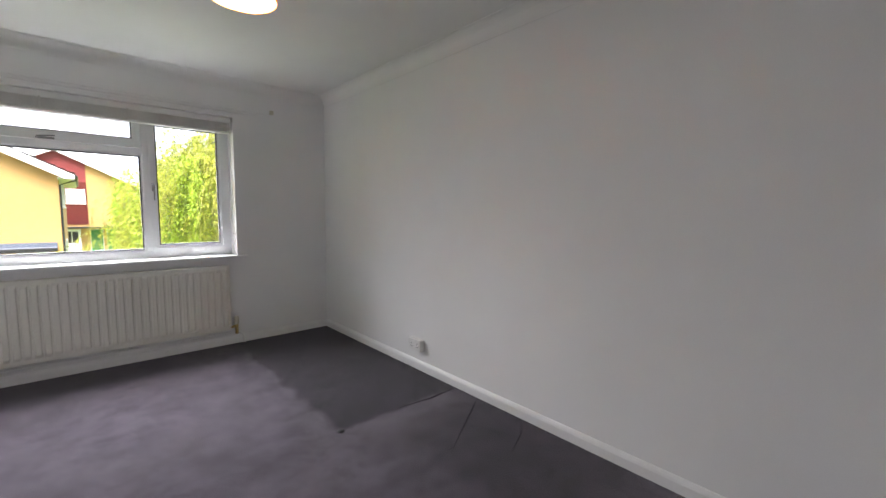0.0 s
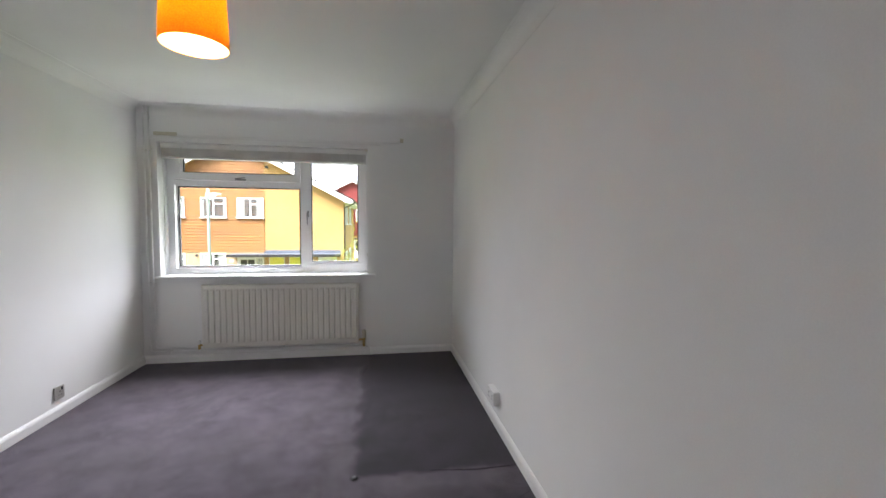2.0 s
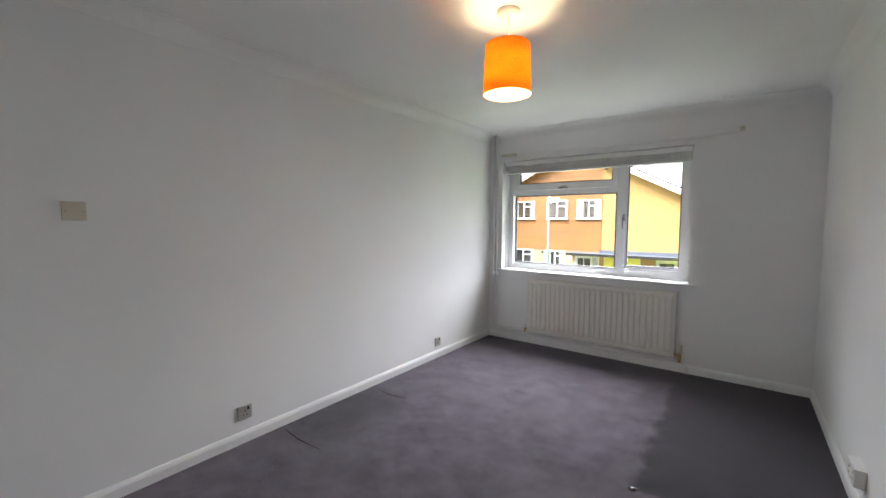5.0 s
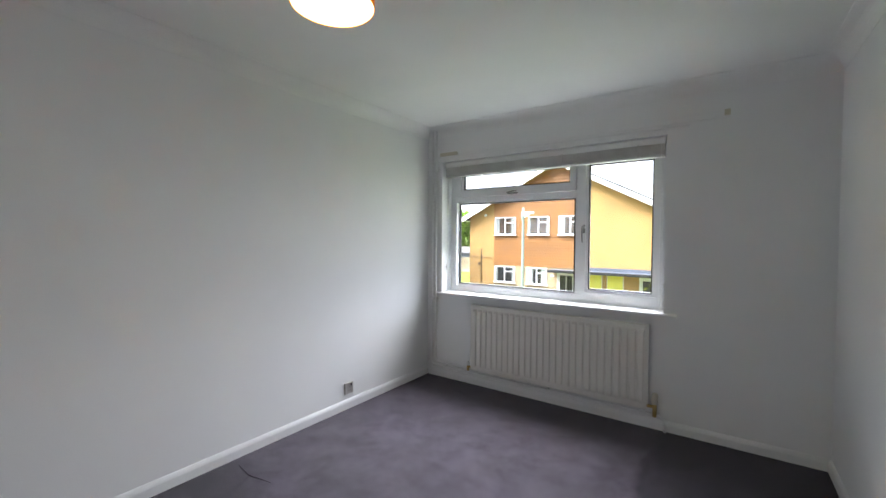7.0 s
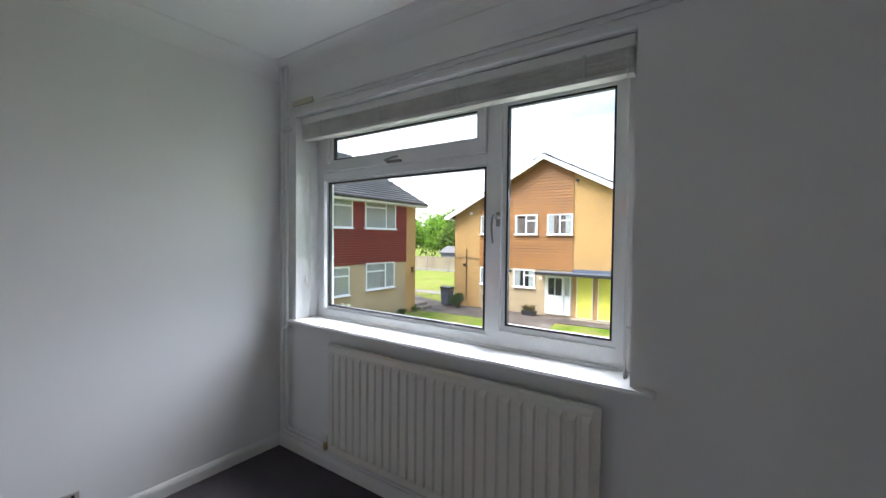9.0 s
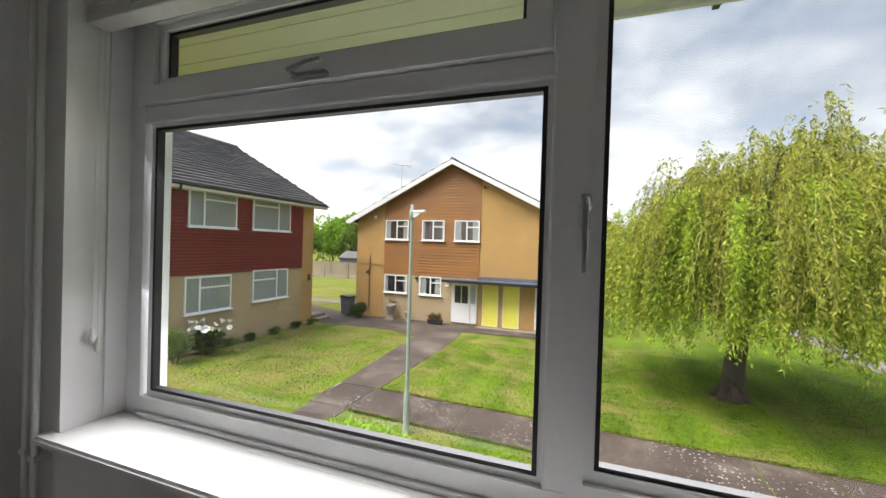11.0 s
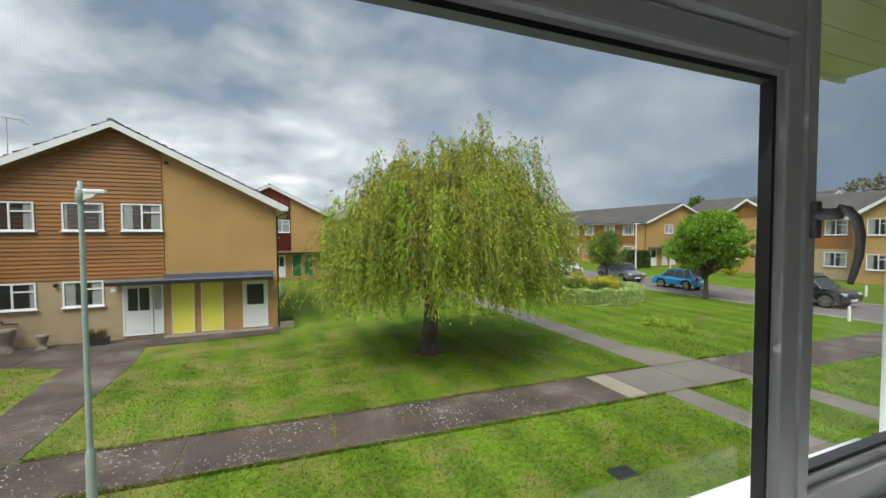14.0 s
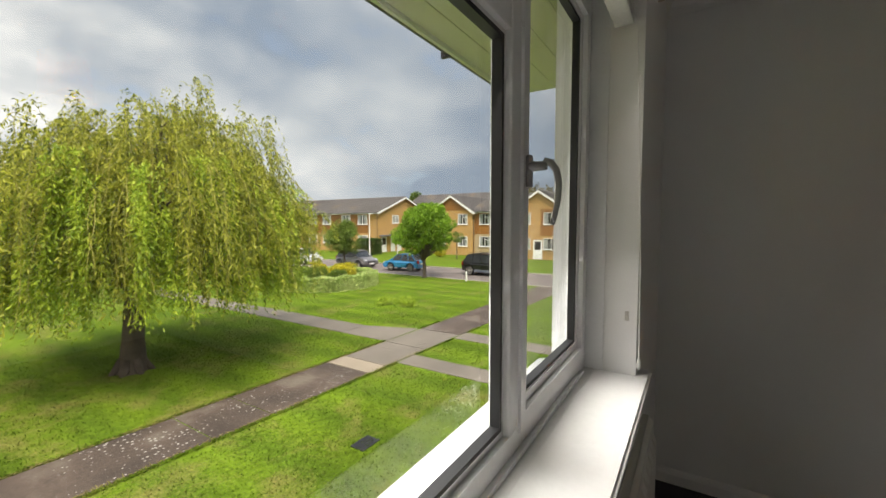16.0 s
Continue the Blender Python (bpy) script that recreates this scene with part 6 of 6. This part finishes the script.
planter2 = thing("planter", "brick-brown pot with green plant at the house corner", "planter", at=pose(0.75, 18.3, G))
part("box", boxed(-0.28, 0.28, -0.2, 0.2, 0, 0.30, bevel=0.02), M["terracotta"], planter2)
pp = np.stack([rp.uniform(-0.25, 0.25, 240), rp.uniform(-0.15, 0.15, 240), rp.uniform(0.28, 0.45, 240)], axis=1)
leaf_cloud("plants", pp, rp.normal(0, 0.7, (240, 3)) + np.array([0, 0, 0.8]), 0.12, 0.06, M["leaf_dark"], planter2, rp)
steps = thing("entrance_steps", "two low brick steps at the corner of the red tiled house", "steps", at=pose(-11.9, 16.1, G))
part("step", boxed(-0.7, 0.75, -0.2, 0.75, -0.05, 0.14, bevel=0.01), M["terracotta"], steps)
part("step", boxed(-0.7, 0.42, -0.2, 0.75, 0.14, 0.30, bevel=0.01), M["terracotta"], steps)
for x, y in ((24.35, 12.85), (24.18, 9.58), (24.3, 6.2), (40.0, 31.2), (34.2, 13.0)):
    b = thing("bollard", "short white wooden bollard at the lawn edge", "bollard", "white bollards", at=pose(x, y, G))
    bm = bmesh.new()
    rod(bm, (0, 0, -0.05), (0, 0, 0.62), 0.065, 0.06, 12)
    rod(bm, (0, 0, 0.62), (0, 0, 0.66), 0.06, 0.03, 12)
    part("post", bm, M["barge"], b)
pole = thing("street_lamp", "thin pale concrete lamp column by the far road side", "street lamp", at=pose(34.3, 30.6, G))
bm = bmesh.new()
rod(bm, (0, 0, -0.1), (0, 0, 4.9), 0.07, 0.045, 12)
part("column", bm, M["barge"], pole)
bm = bmesh.new()
box(bm, -0.1, 0.45, -0.08, 0.08, 4.9, 5.0, bevel=0.02)
part("lantern", bm, M["white"], pole)


# ---- cars ----
def paint(name, col, metal=0.3):
    m = mat(name, col, 0.28, 0.04, 1.0, 60, 0.03, 0, metal=metal)
    m.node_tree.nodes["Principled BSDF"].inputs["Coat Weight"].default_value = 0.6
    return m


M["carglass"] = mat("car_glass", (0.03, 0.034, 0.038), 0.05, 0.05, 2, 20, 0.02, 0)
M["headlight"] = mat("clear_lamp_lens", (0.55, 0.57, 0.60), 0.12, 0.05, 6, 60, 0.05, 0)
M["taillight"] = mat("red_lamp_lens", (0.32, 0.012, 0.012), 0.15, 0.05, 6, 60, 0.05, 0)
M["plate"] = mat("number_plate", (0.75, 0.72, 0.45), 0.4, 0.03, 6, 60, 0.03, 0)


def car(label, at, colour, L=4.0, Wd=1.72, Hh=1.48, tall=0.0, bonnet=0.95, boot=0.25, cladding=False):
    """A parked car; its nose points along +x. Body with arches, greenhouse with windows, wheels, lamps, bumpers."""
    c = thing("car", label, "car", "parked cars", at=at)
    P = paint("car_paint", colour)
    r = 0.31 + tall * 0.07
    belt, sill, x0, x1 = 0.86 + tall * 0.14, 0.24 + tall * 0.08, -L / 2, L / 2
    wx = (x1 - 0.80, x0 + 0.72)
    side = [(x0 + 0.04, sill + 0.10), (x0 + 0.12, sill)]
    for w in wx[::-1]:
        side += [(w + (r + 0.06) * math.cos(t), r + (r + 0.06) * math.sin(t)) for t in [math.pi - k * math.pi / 8 for k in range(9)] if r + (r + 0.06) * math.sin(t) > sill - 0.01]
    side += [(x1 - 0.15, sill), (x1 - 0.02, sill + 0.12), (x1, 0.52 + tall * 0.1), (x1 - 0.06, 0.68 + tall * 0.12), (x1 - 0.30, 0.80 + tall * 0.13), (x1 - bonnet, belt + 0.04), (x0 + boot, belt + 0.06), (x0 + 0.05, belt), (x0, 0.62 + tall * 0.1)]
    bm = bmesh.new()
    prism(bm, side, "y", -Wd / 2, Wd / 2)
    for v in bm.verts:
        if v.co.z > belt - 0.12:
            v.co.y *= 0.93
        if abs(v.co.x) > L / 2 - 0.35:
            v.co.y *= 0.90
    bmesh.ops.bevel(bm, geom=[e for e in bm.edges if abs(e.verts[0].co.y) > 0.1 and e.verts[0].co.y * e.verts[1].co.y > 0 and e.calc_length() > 0.12], offset=0.045, segments=3, affect="EDGES")
    part("body", bm, P, c)
    a0, a1 = x1 - bonnet - 0.05, x1 - bonnet - 0.62
    b0, b1 = x0 + boot - 0.02, x0 + boot + 0.38
    bm = bmesh.new()
    wl, wu = Wd / 2 * 0.93, Wd / 2 * 0.74
    low = [bm.verts.new((x, y, belt)) for x, y in ((a0, wl * 0.94), (a0, -wl * 0.94), (b0, -wl), (b0, wl))]
    top = [bm.verts.new((x, y, Hh - 0.03)) for x, y in ((a1, wu), (a1, -wu), (b1 + 0.02, -wu), (b1 + 0.02, wu))]
    for k in range(4):
        bm.faces.new((low[k], low[(k + 1) % 4], top[(k + 1) % 4], top[k]))
    bm.faces.new(top[::-1])
    bmesh.ops.recalc_face_normals(bm, faces=bm.faces[:])
    part("windows", bm, M["carglass"], c, "dark car glass")
    bm = bmesh.new()
    prism(bm, [(a1 + 0.10, Hh - 0.055), (a1 - 0.25, Hh - 0.01), ((a1 + b1) / 2, Hh + 0.01), (b1 + 0.2, Hh - 0.02), (b1 - 0.06, Hh - 0.06), (b1, Hh - 0.09), (a1, Hh - 0.09)], "y", -wu - 0.01, wu + 0.01)
    bmesh.ops.bevel(bm, geom=[e for e in bm.edges if abs(e.verts[0].co.y - e.verts[1].co.y) < 0.01], offset=0.02, segments=2, affect="EDGES")
    part("roof", bm, P, c)
    for s in (-1, 1):
        for fa in (0.0, 0.40, 0.72, 1.0):
            bm = bmesh.new()
            xl, xu = a0 + (b0 - a0) * fa, a1 + (b1 - a1) * fa
            rod(bm, (xl, s * (wl * 0.955 if fa == 0 else wl * 0.995), belt - 0.01), (xu, s * (wu + 0.006), Hh - 0.05), 0.028, seg=6)
            part("pillar", bm, P, c)
        bm = bmesh.new()
        box(bm, x1 - bonnet - 0.30, x1 - bonnet - 0.16, min(s * Wd / 2 * 0.93, s * (Wd / 2 + 0.14)), max(s * Wd / 2 * 0.93, s * (Wd / 2 + 0.14)), belt + 0.04, belt + 0.16, bevel=0.02)
        part("mirror", bm, P, c)
        part("headlight", boxed(x1 - 0.30, x1 - 0.035, min(s * Wd * 0.27, s * Wd * 0.425), max(s * Wd * 0.27, s * Wd * 0.425), 0.60 + tall * 0.12, 0.735 + tall * 0.12, bevel=0.03), M["headlight"], c)
        part("taillight", boxed(x0 - 0.005, x0 + 0.12, min(s * Wd * 0.32, s * Wd * 0.435), max(s * Wd * 0.32, s * Wd * 0.435), 0.66 + tall * 0.1, 0.93 + tall * 0.12, bevel=0.02), M["taillight"], c)
        for w in wx:
            bm = bmesh.new()
            y = s * (Wd / 2 - 0.10)
            rod(bm, (w, y - 0.10, r), (w, y + 0.10, r), r, seg=22)
            bmesh.ops.bevel(bm, geom=[e for e in bm.edges if abs(e.verts[0].co.y - e.verts[1].co.y) < 0.01], offset=0.03, segments=2, affect="EDGES")
            wheel = part("wheel", bm, M["rubber"], c, "black tyre")
            bm = bmesh.new()
            yo = s * (Wd / 2 + 0.006)
            rod(bm, (w, yo - s * 0.03, r), (w, yo - s * 0.008, r), r * 0.30, r * 0.26, 10)
            for k in range(7):
                a = k * math.tau / 7
                rod(bm, (w, yo - s * 0.02, r), (w + math.cos(a) * r * 0.64, yo - s * 0.018, r + math.sin(a) * r * 0.64), 0.022, 0.018, 6)
            bmesh.ops.create_circle(bm, segments=20, radius=r * 0.68, matrix=Matrix.Translation((w, yo - s * 0.03, r)) @ Matrix.Rotation(math.pi / 2, 4, "X"))
            tube(bm, [(w + r * 0.66 * math.cos(t), yo - s * 0.018, r + r * 0.66 * math.sin(t)) for t in [k * math.tau / 20 for k in range(21)]], 0.018, 6)
            part("rim", bm, M["chrome"], wheel, "metal wheel rim")
    part("grille", boxed(x1 - 0.06, x1 + 0.008, -Wd * 0.25, Wd * 0.25, 0.40 + tall * 0.1, 0.58 + tall * 0.1, bevel=0.01), M["black"], c)
    part("number_plate", boxed(x1 - 0.02, x1 + 0.014, -0.26, 0.26, 0.33 + tall * 0.1, 0.44 + tall * 0.1), M["barge"], c)
    part("number_plate", boxed(x0 - 0.012, x0 + 0.03, -0.26, 0.26, 0.55 + tall * 0.1, 0.66 + tall * 0.1), M["plate"], c)
    if cladding:
        part("sill_cladding", boxed(x0 + 1.15, x1 - 1.25, -Wd / 2 - 0.015, Wd / 2 + 0.015, sill - 0.02, sill + 0.16, bevel=0.02), M["lead"], c)
        for s in (-1, 1):
            bm = bmesh.new()
            rod(bm, (a1 - 0.1, s * wu, Hh + 0.05), (b1 + 0.1, s * wu, Hh + 0.05), 0.02)
            part("roof_rail", bm, M["black"], c)
    return c


RZ = G + 0.006
car("grey hatchback parked at the kerb", pose(27.5, 26.0, RZ, 0, 0, -98), (0.17, 0.165, 0.18), 4.25, 1.76, 1.47)
car("bright blue small hatchback parked at the kerb", pose(27.2, 20.3, RZ, 0, 0, 97), (0.012, 0.24, 0.50), 3.35, 1.52, 1.42, bonnet=0.75)
car("black four-wheel-drive car parked at the kerb", pose(28.0, 12.9, RZ, 0, 0, -92), (0.012, 0.012, 0.014), 3.9, 1.80, 1.62, tall=0.8, boot=0.15, cladding=True)
car("white car parked beyond the flower bed", pose(26.8, 32.5, RZ, 0, 0, -95), (0.72, 0.72, 0.72), 4.2, 1.75, 1.46)
car("white car parked further along the road", pose(26.8, 38.5, RZ, 0, 0, -95), (0.70, 0.71, 0.72), 4.2, 1.75, 1.46)
car("silver small car parked on the far side of the road", pose(31.0, 7.0, RZ, 0, 0, 190), (0.50, 0.51, 0.52), 3.7, 1.65, 1.5)
